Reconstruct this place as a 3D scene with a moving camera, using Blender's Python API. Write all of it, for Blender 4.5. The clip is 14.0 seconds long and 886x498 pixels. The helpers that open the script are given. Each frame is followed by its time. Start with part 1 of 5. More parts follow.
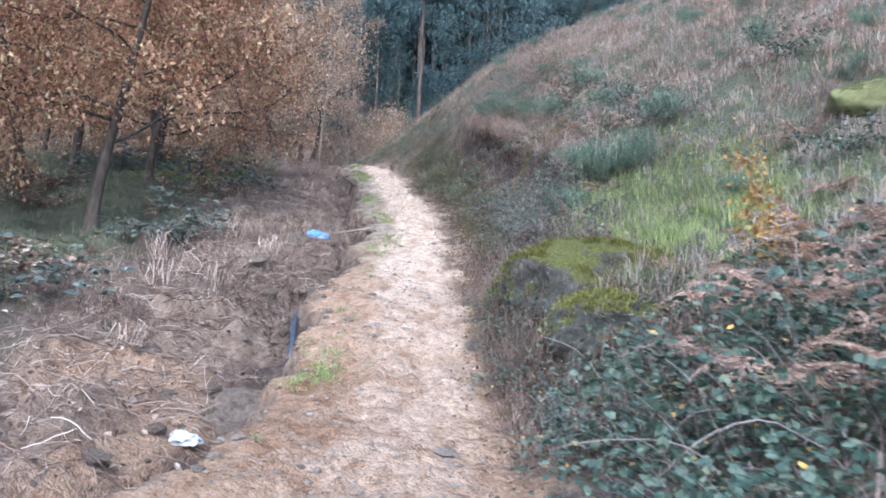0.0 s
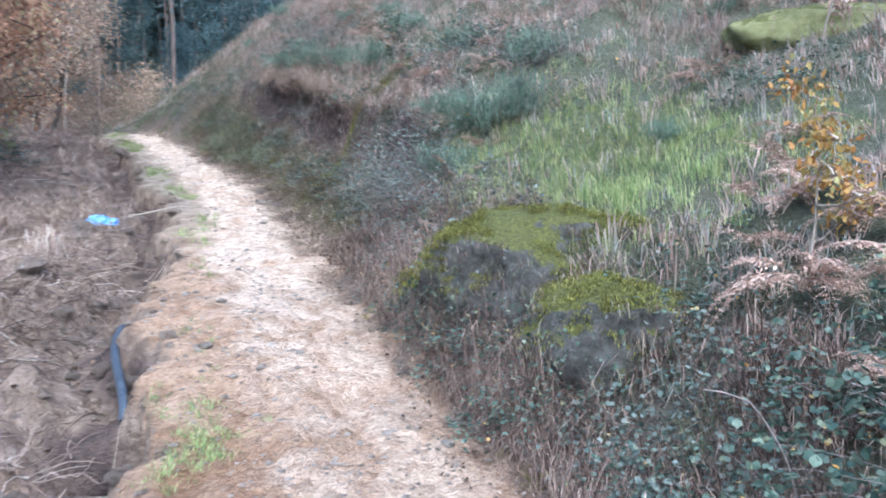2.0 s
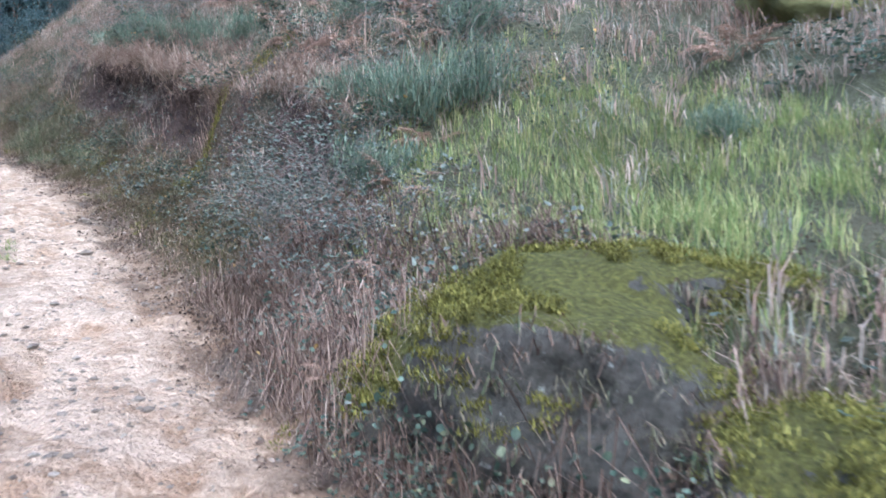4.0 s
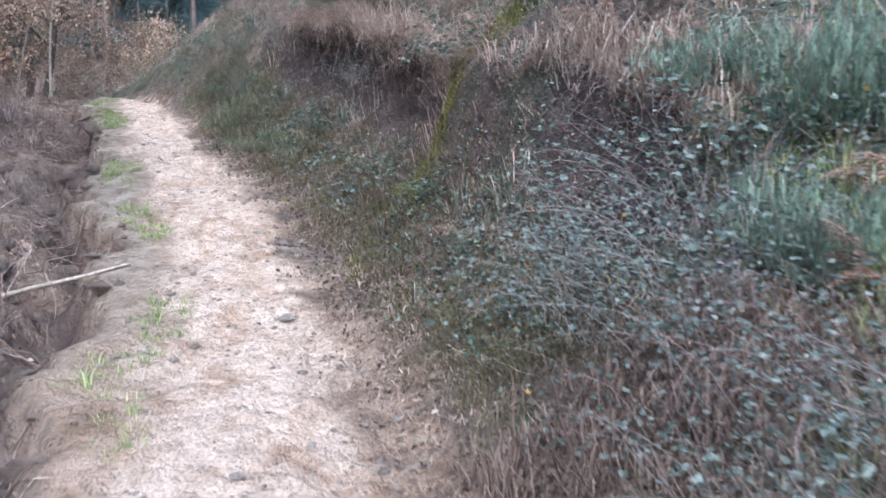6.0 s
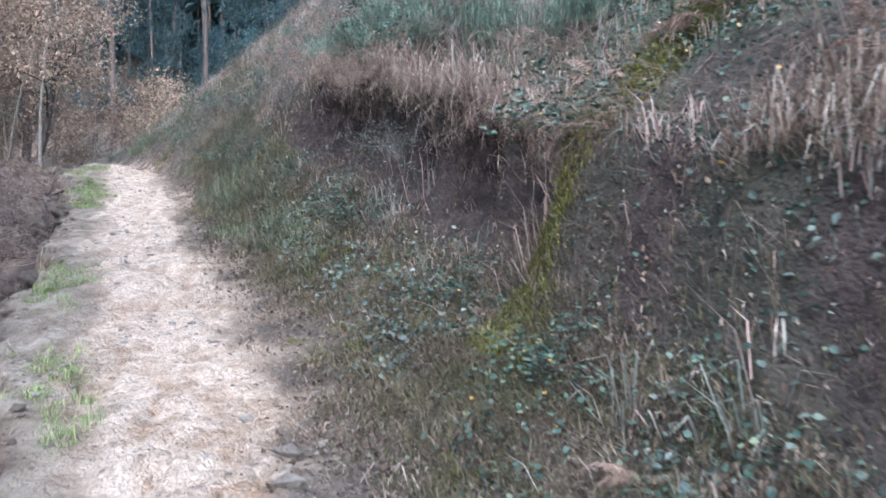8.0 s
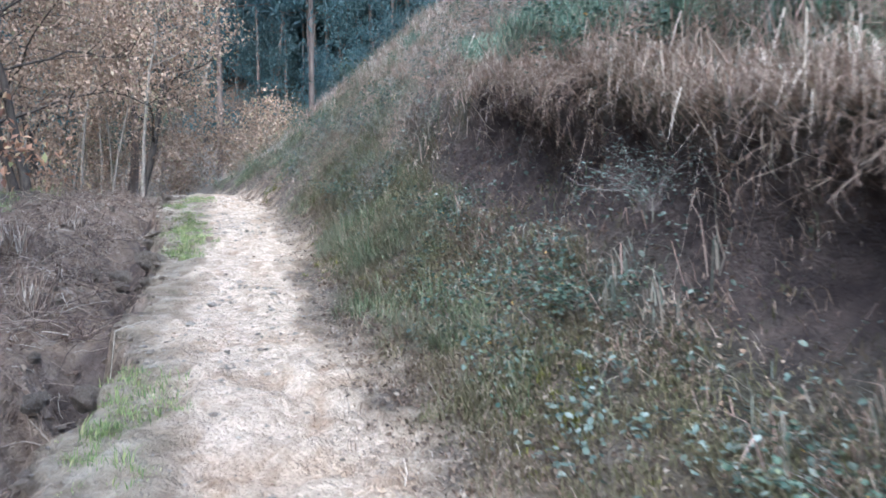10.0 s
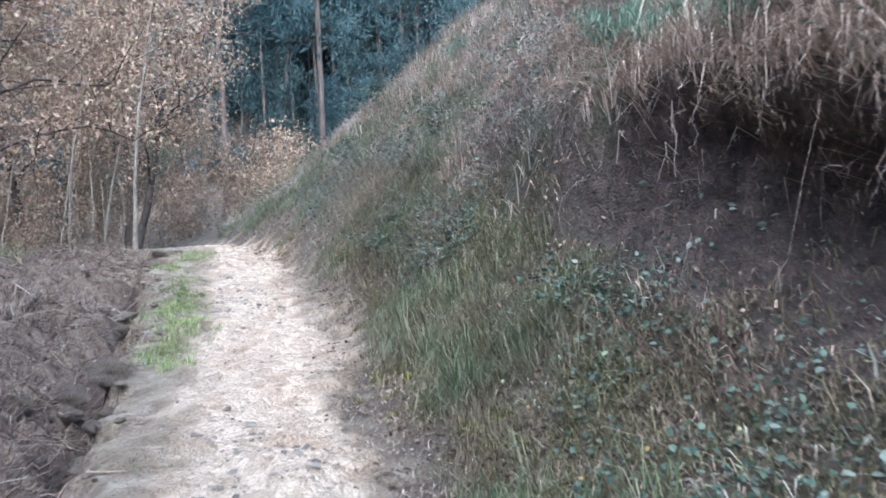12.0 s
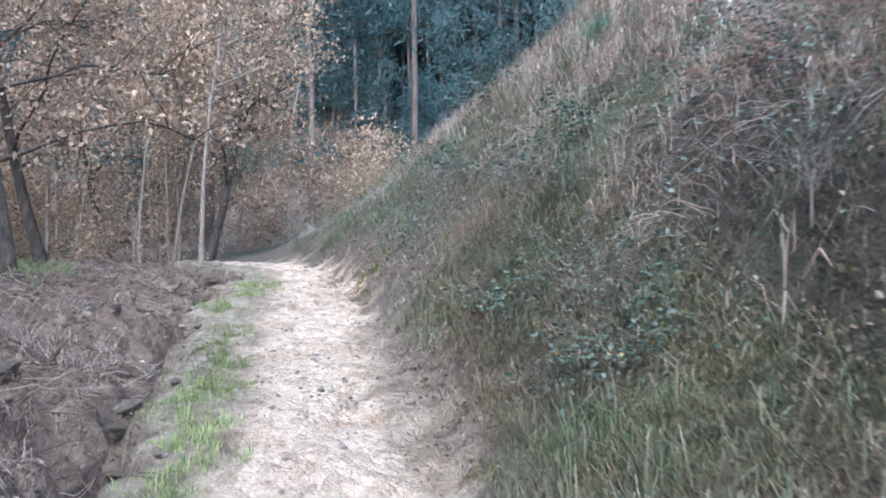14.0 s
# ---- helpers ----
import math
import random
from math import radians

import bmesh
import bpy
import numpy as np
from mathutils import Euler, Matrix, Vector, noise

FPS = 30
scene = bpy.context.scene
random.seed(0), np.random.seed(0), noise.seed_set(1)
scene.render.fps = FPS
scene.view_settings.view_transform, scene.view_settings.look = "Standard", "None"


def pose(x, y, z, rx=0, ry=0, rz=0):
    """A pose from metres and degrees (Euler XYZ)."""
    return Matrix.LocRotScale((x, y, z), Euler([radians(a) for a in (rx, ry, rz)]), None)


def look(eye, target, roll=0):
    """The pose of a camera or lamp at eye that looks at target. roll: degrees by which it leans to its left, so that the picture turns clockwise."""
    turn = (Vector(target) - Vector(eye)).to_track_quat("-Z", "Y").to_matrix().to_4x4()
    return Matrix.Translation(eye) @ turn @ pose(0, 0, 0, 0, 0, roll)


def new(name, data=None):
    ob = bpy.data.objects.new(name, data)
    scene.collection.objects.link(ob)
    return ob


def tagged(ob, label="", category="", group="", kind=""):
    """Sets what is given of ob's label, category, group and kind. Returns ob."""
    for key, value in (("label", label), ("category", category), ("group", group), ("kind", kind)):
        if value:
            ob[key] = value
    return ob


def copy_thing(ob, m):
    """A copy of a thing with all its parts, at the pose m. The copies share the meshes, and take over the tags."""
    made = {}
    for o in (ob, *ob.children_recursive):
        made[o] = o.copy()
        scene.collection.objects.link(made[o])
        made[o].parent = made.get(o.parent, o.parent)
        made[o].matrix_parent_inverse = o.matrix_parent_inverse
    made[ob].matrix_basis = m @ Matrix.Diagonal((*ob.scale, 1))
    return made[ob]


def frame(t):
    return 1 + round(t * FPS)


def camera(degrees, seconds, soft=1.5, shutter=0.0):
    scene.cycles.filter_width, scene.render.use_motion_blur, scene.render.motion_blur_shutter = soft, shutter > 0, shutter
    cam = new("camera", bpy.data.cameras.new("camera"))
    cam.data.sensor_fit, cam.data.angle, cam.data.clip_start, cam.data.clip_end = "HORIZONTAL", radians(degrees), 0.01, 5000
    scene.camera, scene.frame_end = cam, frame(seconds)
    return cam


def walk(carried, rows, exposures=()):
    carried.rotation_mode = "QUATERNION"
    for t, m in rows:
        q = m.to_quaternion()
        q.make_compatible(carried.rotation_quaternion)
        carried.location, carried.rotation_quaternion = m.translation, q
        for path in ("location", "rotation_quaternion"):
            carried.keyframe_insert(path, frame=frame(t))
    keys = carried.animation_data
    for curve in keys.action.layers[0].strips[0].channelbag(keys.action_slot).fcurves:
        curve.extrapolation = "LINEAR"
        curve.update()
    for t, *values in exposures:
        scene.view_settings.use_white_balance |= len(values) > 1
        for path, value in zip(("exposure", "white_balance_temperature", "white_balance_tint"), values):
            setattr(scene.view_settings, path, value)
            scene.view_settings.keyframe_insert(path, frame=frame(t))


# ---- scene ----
cam = camera(58.8, 14.0, soft=1.7, shutter=0.35)
METRES, EYE, TILT, LEAN, TURN = 18.0, 1.42, 0.0, 0.0, 0.0
ROWS = [
    (0.0, 0.0, 0.0, 0.0, 0.03, -0.6, -3.28),
    (0.5, -0.0182, 0.0283, 0.0018, -0.42, -0.41, -3.39),
    (1.0, -0.0362, 0.0542, 0.0036, -4.1, -0.94, -2.44),
    (1.5, -0.0438, 0.0842, 0.0027, -8.78, -1.28, -0.23),
    (2.0, -0.0482, 0.1171, 0.003, -17.26, -2.62, 0.29),
    (4.5, -0.0285, 0.3013, 0.0153, -28.28, -2.23, 0.2),
    (5.0, -0.0258, 0.3369, 0.0227, -25.05, -6.35, 0.63),
    (5.5, -0.0211, 0.372, 0.0345, -18.94, -5.77, 0.68),
    (6.0, -0.023, 0.4061, 0.0415, -15.01, -5.6, -0.0),
    (6.5, -0.0144, 0.4409, 0.046, -16.8, -3.82, -1.23),
    (7.0, -0.0123, 0.4773, 0.0513, -15.83, -2.12, -0.82),
    (9.5, -0.0228, 0.647, 0.0808, -9.83, -0.94, 0.14),
    (10.0, -0.0303, 0.682, 0.0849, -7.17, -0.33, -0.05),
    (10.5, -0.0337, 0.72, 0.0927, -6.36, -0.42, 0.57),
    (11.0, -0.0406, 0.7599, 0.0982, -6.1, -0.87, 1.88),
    (11.5, -0.0443, 0.7973, 0.1025, -6.37, -1.12, 1.98),
    (12.0, -0.049, 0.8335, 0.1067, -6.45, 1.73, 2.06),
    (12.5, -0.0466, 0.8673, 0.1132, -6.48, 1.74, 1.8),
    (13.0, -0.0462, 0.8987, 0.1217, -4.85, 1.23, 2.06),
    (13.5, -0.0542, 0.931, 0.1273, -3.2, 2.43, -0.3),
    (14.0, -0.0563, 0.9634, 0.134, -0.28, 1.72, -0.25),
]
walk(cam, [(t, pose(0, 0, EYE, TILT, LEAN, TURN) @ pose(METRES * x, METRES * y, METRES * z, 90 + pitch, roll, yaw)) for t, x, y, z, yaw, pitch, roll in ROWS],
     exposures=[(0.0, 1.82, 5050, 6), (2.0, 1.97, 4900, 4), (5.0, 1.8, 5100, 8), (7.0, 1.86, 4950, 6), (9.5, 1.97, 4880, 1), (11.0, 2.06, 4850, 0), (14.0, 2.09, 4850, 1)])

# ---- world and sun: an overcast winter sky ----
world = bpy.data.worlds.new("overcast_sky")
scene.world = world
world.use_nodes = True
wn = world.node_tree.nodes
sky = wn.new("ShaderNodeTexSky")
sky.sky_type, sky.sun_disc = "NISHITA", False
sky.sun_elevation, sky.sun_rotation = radians(49), radians(194)
sky.air_density, sky.dust_density, sky.ozone_density = 1.0, 3.0, 1.0
wn["Background"].inputs["Strength"].default_value = 0.15
world.node_tree.links.new(sky.outputs["Color"], wn["Background"].inputs["Color"])
sun = new("sun", bpy.data.lights.new("sun", "SUN"))
sun.data.energy, sun.data.angle, sun.data.color = 1.2, radians(50), (1.0, 0.95, 0.9)
sun.matrix_world = look((-4, -8, 20), (0, 8, 0))

# ---- materials ----


def material(name, rough=0.8, spec=0.3):
    m = bpy.data.materials.new(name)
    m.use_nodes = True
    b = m.node_tree.nodes["Principled BSDF"]
    b.inputs["Roughness"].default_value = rough
    b.inputs["Specular IOR Level"].default_value = spec
    return m, m.node_tree.nodes, m.node_tree.links, b


def noise_node(n, l, scale, detail=4.0, rough=0.6, coord=None):
    t = n.new("ShaderNodeTexNoise")
    t.inputs["Scale"].default_value, t.inputs["Detail"].default_value, t.inputs["Roughness"].default_value = scale, detail, rough
    if coord is None:
        coord = n.new("ShaderNodeTexCoord").outputs["Object"]
    l.new(coord, t.inputs["Vector"])
    return t.outputs["Fac"]


def ramp(n, l, source, stops):
    r = n.new("ShaderNodeValToRGB")
    while len(r.color_ramp.elements) < len(stops):
        r.color_ramp.elements.new(0.5)
    for e, (p, c) in zip(r.color_ramp.elements, stops):
        e.position, e.color = p, (*c, 1)
    l.new(source, r.inputs["Fac"])
    return r.outputs["Color"]


def blend(n, l, fac, a, b, kind="MIX"):
    m = n.new("ShaderNodeMix")
    m.data_type, m.blend_type = "RGBA", kind
    for value, socket in ((fac, m.inputs[0]), (a, m.inputs[6]), (b, m.inputs[7])):
        if isinstance(value, (int, float)):
            socket.default_value = value
        elif isinstance(value, tuple):
            socket.default_value = (*value, 1)
        else:
            l.new(value, socket)
    return m.outputs[2]


def relief(n, l, b, height, strength, distance=0.02):
    u = n.new("ShaderNodeBump")
    u.inputs["Strength"].default_value, u.inputs["Distance"].default_value = strength, distance
    l.new(height, u.inputs["Height"])
    l.new(u.outputs["Normal"], b.inputs["Normal"])


def leafy(name, stops, rough=0.6, spec=0.35, through_light=0.25, patch=0.6, drift=None):
    """Leaves and blades: a colour for each one by its island, drifting in patches, with light coming through."""
    m, n, l, b = material(name, rough, spec)
    geo = n.new("ShaderNodeNewGeometry")
    col = ramp(n, l, geo.outputs["Random Per Island"], stops)
    big = noise_node(n, l, patch, 3, coord=geo.outputs["Position"])
    tone = ramp(n, l, big, [(0.28, (0.55, 0.53, 0.5)), (0.72, (1.3, 1.3, 1.3))])
    if drift:
        where = ramp(n, l, noise_node(n, l, 1.7, 5, 0.65, geo.outputs["Position"]), [(0.45, (0, 0, 0)), (0.68, (0.8, 0.8, 0.8))])
        col = blend(n, l, where, col, drift)
    fine = noise_node(n, l, 60, 2, coord=geo.outputs["Position"])
    speck = ramp(n, l, fine, [(0.3, (0.8, 0.8, 0.78)), (0.75, (1.12, 1.12, 1.1))])
    col = blend(n, l, 1.0, blend(n, l, 1.0, col, tone, "MULTIPLY"), speck, "MULTIPLY")
    l.new(col, b.inputs["Base Color"])
    if through_light:
        t = n.new("ShaderNodeBsdfTranslucent")
        l.new(col, t.inputs["Color"])
        mix = n.new("ShaderNodeMixShader")
        mix.inputs[0].default_value = through_light
        l.new(b.outputs[0], mix.inputs[1])
        l.new(t.outputs[0], mix.inputs[2])
        l.new(mix.outputs[0], n["Material Output"].inputs["Surface"])
    return m


def barky(name, dark, light, scale=6.0, rough=0.9, stretch=0.25):
    m, n, l, b = material(name, rough, 0.2)
    co = n.new("ShaderNodeTexCoord")
    mp = n.new("ShaderNodeMapping")
    mp.inputs["Scale"].default_value = (1, 1, stretch)
    l.new(co.outputs["Object"], mp.inputs["Vector"])
    f = noise_node(n, l, scale * 3, 6, 0.65, mp.outputs["Vector"])
    g2 = noise_node(n, l, scale * 0.4, 3, 0.5)
    col = ramp(n, l, f, [(0.32, dark), (0.68, light)])
    col = blend(n, l, 1.0, col, ramp(n, l, g2, [(0.3, (0.7, 0.72, 0.68)), (0.7, (1.15, 1.12, 1.1))]), "MULTIPLY")
    l.new(col, b.inputs["Base Color"])
    relief(n, l, b, f, 0.7, 0.01)
    return m


def attribute(n, name):
    a = n.new("ShaderNodeAttribute")
    a.attribute_name = name
    return a.outputs["Fac"]


def ground_material():
    m, n, l, b = material("earth_and_gravel", 0.95, 0.15)
    pos = n.new("ShaderNodeNewGeometry").outputs["Position"]
    grit = noise_node(n, l, 38, 6, 0.7, pos)
    mid = noise_node(n, l, 5.5, 5, 0.62, pos)
    wide = noise_node(n, l, 0.9, 4, 0.55, pos)
    gravel = ramp(n, l, grit, [(0.28, (0.192, 0.129, 0.0867)), (0.5, (0.32, 0.229, 0.162)), (0.72, (0.435, 0.331, 0.248))])
    sandy = ramp(n, l, mid, [(0.3, (0.232, 0.146, 0.0935)), (0.55, (0.359, 0.257, 0.18)), (0.75, (0.403, 0.309, 0.23))])
    path = blend(n, l, 0.5, gravel, sandy)
    path = blend(n, l, 1.0, path, ramp(n, l, wide, [(0.32, (0.82, 0.79, 0.77)), (0.68, (1.1, 1.1, 1.1))]), "MULTIPLY")
    bright = ramp(n, l, grit, [(0.25, (0.363, 0.294, 0.23)), (0.6, (0.544, 0.455, 0.373)), (0.8, (0.605, 0.52, 0.435))])
    path = blend(n, l, attribute(n, "wear"), path, bright)
    cells = n.new("ShaderNodeTexVoronoi")
    cells.inputs["Scale"].default_value = 62
    l.new(pos, cells.inputs["Vector"])
    chip = n.new("ShaderNodeSeparateColor")
    l.new(cells.outputs["Color"], chip.inputs[0])
    path = blend(n, l, 1.0, path, ramp(n, l, chip.outputs[0], [(0.0, (0.84, 0.81, 0.78)), (0.35, (0.98, 0.97, 0.96)), (1.0, (1.08, 1.08, 1.07))]), "MULTIPLY")
    dirt = ramp(n, l, noise_node(n, l, 2.6, 6, 0.7, pos), [(0.52, (0, 0, 0)), (0.66, (0.75, 0.75, 0.75))])
    path = blend(n, l, dirt, path, blend(n, l, 1.0, path, (0.66, 0.56, 0.47), "MULTIPLY"))
    slabs = n.new("ShaderNodeTexVoronoi")
    slabs.inputs["Scale"].default_value = 15
    l.new(pos, slabs.inputs["Vector"])
    slab = n.new("ShaderNodeSeparateColor")
    l.new(slabs.outputs["Color"], slab.inputs[0])
    path = blend(n, l, 1.0, path, ramp(n, l, slab.outputs[1], [(0.0, (0.82, 0.79, 0.76)), (0.5, (1, 1, 1)), (1.0, (1.12, 1.12, 1.13))]), "MULTIPLY")
    path = blend(n, l, attribute(n, "rill"), path, blend(n, l, 1.0, path, (0.76, 0.69, 0.62), "MULTIPLY"))
    path = blend(n, l, 1.0, path, (1.27, 1.19, 1.11), "MULTIPLY")
    worn = ramp(n, l, mid, [(0.3, (0.18, 0.145, 0.1)), (0.5, (0.31, 0.25, 0.185)), (0.7, (0.46, 0.38, 0.3))])
    path = blend(n, l, attribute(n, "shoulder"), path, worn)
    litter = ramp(n, l, mid, [(0.25, (0.06, 0.0451, 0.0344)), (0.5, (0.136, 0.102, 0.0774)), (0.75, (0.216, 0.172, 0.133))])
    litter = blend(n, l, 0.5, litter, ramp(n, l, grit, [(0.3, (0.056, 0.041, 0.031)), (0.7, (0.24, 0.193, 0.155))]))
    turf = ramp(n, l, wide, [(0.3, (0.055, 0.062, 0.035)), (0.55, (0.10, 0.105, 0.062)), (0.75, (0.15, 0.12, 0.085))])
    turf = blend(n, l, 0.45, turf, ramp(n, l, grit, [(0.3, (0.04, 0.045, 0.028)), (0.7, (0.17, 0.16, 0.11))]))
    # raw earth, with some of the hollows' shade put into its dark colour
    soil_and_shade = ramp(n, l, mid, [(0.3, (0.038, 0.028, 0.026)), (0.6, (0.095, 0.069, 0.06)), (0.8, (0.17, 0.125, 0.108))])
    clay = ramp(n, l, mid, [(0.3, (0.13, 0.085, 0.06)), (0.55, (0.28, 0.2, 0.145)), (0.75, (0.44, 0.335, 0.255))])
    col = blend(n, l, attribute(n, "green"), litter, turf)
    col = blend(n, l, attribute(n, "clay"), col, clay)
    col = blend(n, l, attribute(n, "trail"), col, path)
    col = blend(n, l, attribute(n, "soil_and_shade"), col, soil_and_shade)
    l.new(col, b.inputs["Base Color"])
    add = n.new("ShaderNodeMath")
    l.new(grit, add.inputs[0]), l.new(mid, add.inputs[1])
    near = n.new("ShaderNodeMath")
    near.operation = "MULTIPLY_ADD"
    near.inputs[1].default_value = -0.45
    l.new(cells.outputs["Distance"], near.inputs[0]), l.new(add.outputs[0], near.inputs[2])
    lumps = n.new("ShaderNodeMath")
    lumps.operation = "MULTIPLY_ADD"
    lumps.inputs[1].default_value = -0.8
    l.new(slabs.outputs["Distance"], lumps.inputs[0]), l.new(near.outputs[0], lumps.inputs[2])
    relief(n, l, b, lumps.outputs[0], 1.0, 0.05)
    return m


GROUND = ground_material()
GRASS = leafy("grass_blades", [(0.0, (0.0621, 0.086, 0.0435)), (0.4, (0.107, 0.137, 0.0677)), (0.7, (0.177, 0.182, 0.107)), (0.9, (0.302, 0.263, 0.184))], 0.6, 0.3, 0.3, 0.9, (0.22, 0.165, 0.125))
LUSH = leafy("fresh_grass_blades", [(0.0, (0.15, 0.207, 0.078)), (0.5, (0.288, 0.348, 0.13)), (0.9, (0.5, 0.462, 0.222))], 0.6, 0.3, 0.35)
HEATH = leafy("heath_scrub", [(0.0, (0.18, 0.205, 0.175)), (0.4, (0.34, 0.345, 0.295)), (0.7, (0.47, 0.4, 0.335)), (1.0, (0.62, 0.42, 0.36))], 0.7, 0.2, 0.35, 0.5, (0.47, 0.3, 0.25))
GORSE = leafy("gorse_needles", [(0.0, (0.09, 0.135, 0.1)), (0.5, (0.15, 0.205, 0.145)), (1.0, (0.25, 0.29, 0.2))], 0.6, 0.3, 0.3, 1.2)
TWIGGY = leafy("brown_dead_stems", [(0.0, (0.085, 0.055, 0.043)), (0.5, (0.18, 0.122, 0.096)), (0.9, (0.29, 0.21, 0.165)), (1.0, (0.42, 0.33, 0.27))], 0.8, 0.2, 0.1)
STRAW = leafy("dead_stalks", [(0.0, (0.163, 0.111, 0.0842)), (0.5, (0.315, 0.223, 0.173)), (0.85, (0.49, 0.39, 0.316)), (1.0, (0.642, 0.552, 0.459))], 0.8, 0.2, 0.1)
LITTER = leafy("fallen_leaves", [(0.0, (0.121, 0.0759, 0.0539)), (0.5, (0.242, 0.157, 0.108)), (0.85, (0.363, 0.273, 0.205)), (1.0, (0.484, 0.405, 0.345))], 0.75, 0.2, 0.1)
OLIVE = leafy("olive_turf", [(0.0, (0.07, 0.066, 0.032)), (0.45, (0.12, 0.112, 0.055)), (0.8, (0.185, 0.155, 0.085)), (1.0, (0.3, 0.24, 0.155))], 0.7, 0.2, 0.25, 1.4, (0.15, 0.105, 0.075))
DARKLITTER = leafy("dark_fallen_leaves", [(0.0, (0.05, 0.033, 0.025)), (0.5, (0.115, 0.078, 0.056)), (0.9, (0.19, 0.14, 0.105)), (1.0, (0.33, 0.27, 0.22))], 0.75, 0.2, 0.1)
BRAMBLE = leafy("bramble_leaves", [(0.0, (0.033, 0.056, 0.041)), (0.5, (0.066, 0.1, 0.071)), (0.88, (0.13, 0.165, 0.12)), (0.975, (0.2, 0.21, 0.12)), (1.0, (0.6, 0.33, 0.08))], 0.5, 0.35, 0.2, 1.5)
SILVER = leafy("grey_green_leaves", [(0.0, (0.05, 0.07, 0.057)), (0.5, (0.105, 0.13, 0.106)), (1.0, (0.215, 0.23, 0.196))], 0.5, 0.4, 0.2)
BRACKEN = leafy("dead_bracken", [(0.0, (0.23, 0.142, 0.105)), (0.5, (0.39, 0.26, 0.198)), (1.0, (0.54, 0.4, 0.315))], 0.75, 0.2, 0.25)
MOSSY = leafy("moss_tufts", [(0.0, (0.075, 0.072, 0.02)), (0.5, (0.165, 0.155, 0.038)), (1.0, (0.31, 0.285, 0.085))], 0.9, 0.1, 0.3, 3.0)
OAK = leafy("brown_oak_leaves", [(0.0, (0.22, 0.113, 0.0724)), (0.45, (0.44, 0.237, 0.147)), (0.8, (0.625, 0.376, 0.226)), (0.93, (0.71, 0.544, 0.317)), (1.0, (0.338, 0.332, 0.158))], 0.7, 0.25, 0.3, 0.5)
PALEOAK = leafy("faded_leaves", [(0.0, (0.231, 0.151, 0.104)), (0.5, (0.401, 0.27, 0.192)), (0.85, (0.557, 0.391, 0.274)), (1.0, (0.372, 0.332, 0.192))], 0.7, 0.25, 0.3, 0.5)
# blue-green leaves, with the blue haze of distance mixed into their colour
EUCA = leafy("hazy_eucalyptus_leaves", [(0.0, (0.075, 0.12, 0.125)), (0.5, (0.125, 0.18, 0.183)), (1.0, (0.19, 0.24, 0.24))], 0.7, 0.2, 0.45, 0.12)
YELLOW = leafy("yellow_leaves", [(0.0, (0.294, 0.124, 0.032)), (0.5, (0.385, 0.236, 0.064)), (1.0, (0.294, 0.26, 0.104))], 0.6, 0.3, 0.3)
BARK = barky("oak_bark", (0.04, 0.03, 0.024), (0.13, 0.10, 0.08))
PALEBARK = barky("pale_bark", (0.11, 0.078, 0.062), (0.27, 0.20, 0.165), 2.5, 0.8, 0.12)
TWIG = barky("dry_twig", (0.17, 0.13, 0.10), (0.40, 0.33, 0.27), 12)
CANE = barky("bramble_cane", (0.15, 0.12, 0.11), (0.34, 0.28, 0.26), 14)


def stone_material(name, a, b2, moss=0.0):
    m, n, l, b = material(name, 0.9, 0.25)
    co = n.new("ShaderNodeTexCoord").outputs["Object"]
    f = noise_node(n, l, 9, 8, 0.68, co)
    c = ramp(n, l, f, [(0.3, a), (0.65, b2)])
    spread = n.new("ShaderNodeNewGeometry").outputs["Random Per Island"]
    c = blend(n, l, 1.0, c, ramp(n, l, spread, [(0.0, (0.6, 0.58, 0.56)), (1.0, (1.15, 1.15, 1.15))]), "MULTIPLY")
    lichen = ramp(n, l, noise_node(n, l, 14, 4, 0.6, co), [(0.66, (0, 0, 0)), (0.72, (1, 1, 1))])
    c = blend(n, l, lichen, c, (0.42, 0.43, 0.4))
    if moss:
        nz = n.new("ShaderNodeSeparateXYZ")
        l.new(n.new("ShaderNodeNewGeometry").outputs["Normal"], nz.inputs[0])
        add = n.new("ShaderNodeMath")
        l.new(nz.outputs[2], add.inputs[0]), l.new(noise_node(n, l, 10, 9, 0.8, co), add.inputs[1])
        half = n.new("ShaderNodeMath")
        half.operation = "MULTIPLY"
        half.inputs[1].default_value = 0.5
        l.new(add.outputs[0], half.inputs[0])
        mk = ramp(n, l, half.outputs[0], [(moss / 2, (0, 0, 0)), (moss / 2 + 0.03, (1, 1, 1))])
        green = ramp(n, l, noise_node(n, l, 45, 5, 0.7, co), [(0.3, (0.045, 0.047, 0.014)), (0.55, (0.13, 0.125, 0.03)), (0.75, (0.26, 0.235, 0.06))])
        c = blend(n, l, mk, c, green)
    l.new(c, b.inputs["Base Color"])
    relief(n, l, b, noise_node(n, l, 26, 9, 0.75, co), 1.0, 0.06)
    return m


ROCK = stone_material("mossy_boulder", (0.042, 0.039, 0.031), (0.18, 0.17, 0.15), 1.08)
PEBBLE = stone_material("pale_limestone", (0.2, 0.155, 0.12), (0.46, 0.385, 0.315))


def plastic(name, colour, dark, rough=0.35):
    m, n, l, b = material(name, rough, 0.5)
    f = noise_node(n, l, 18, 4)
    l.new(ramp(n, l, f, [(0.35, dark), (0.6, colour)]), b.inputs["Base Color"])
    return m


BLUEBAG = plastic("blue_plastic_film", (0.2, 0.42, 0.72), (0.08, 0.22, 0.5))
WHITEBAG = plastic("white_plastic_film", (0.5, 0.51, 0.5), (0.34, 0.34, 0.34))
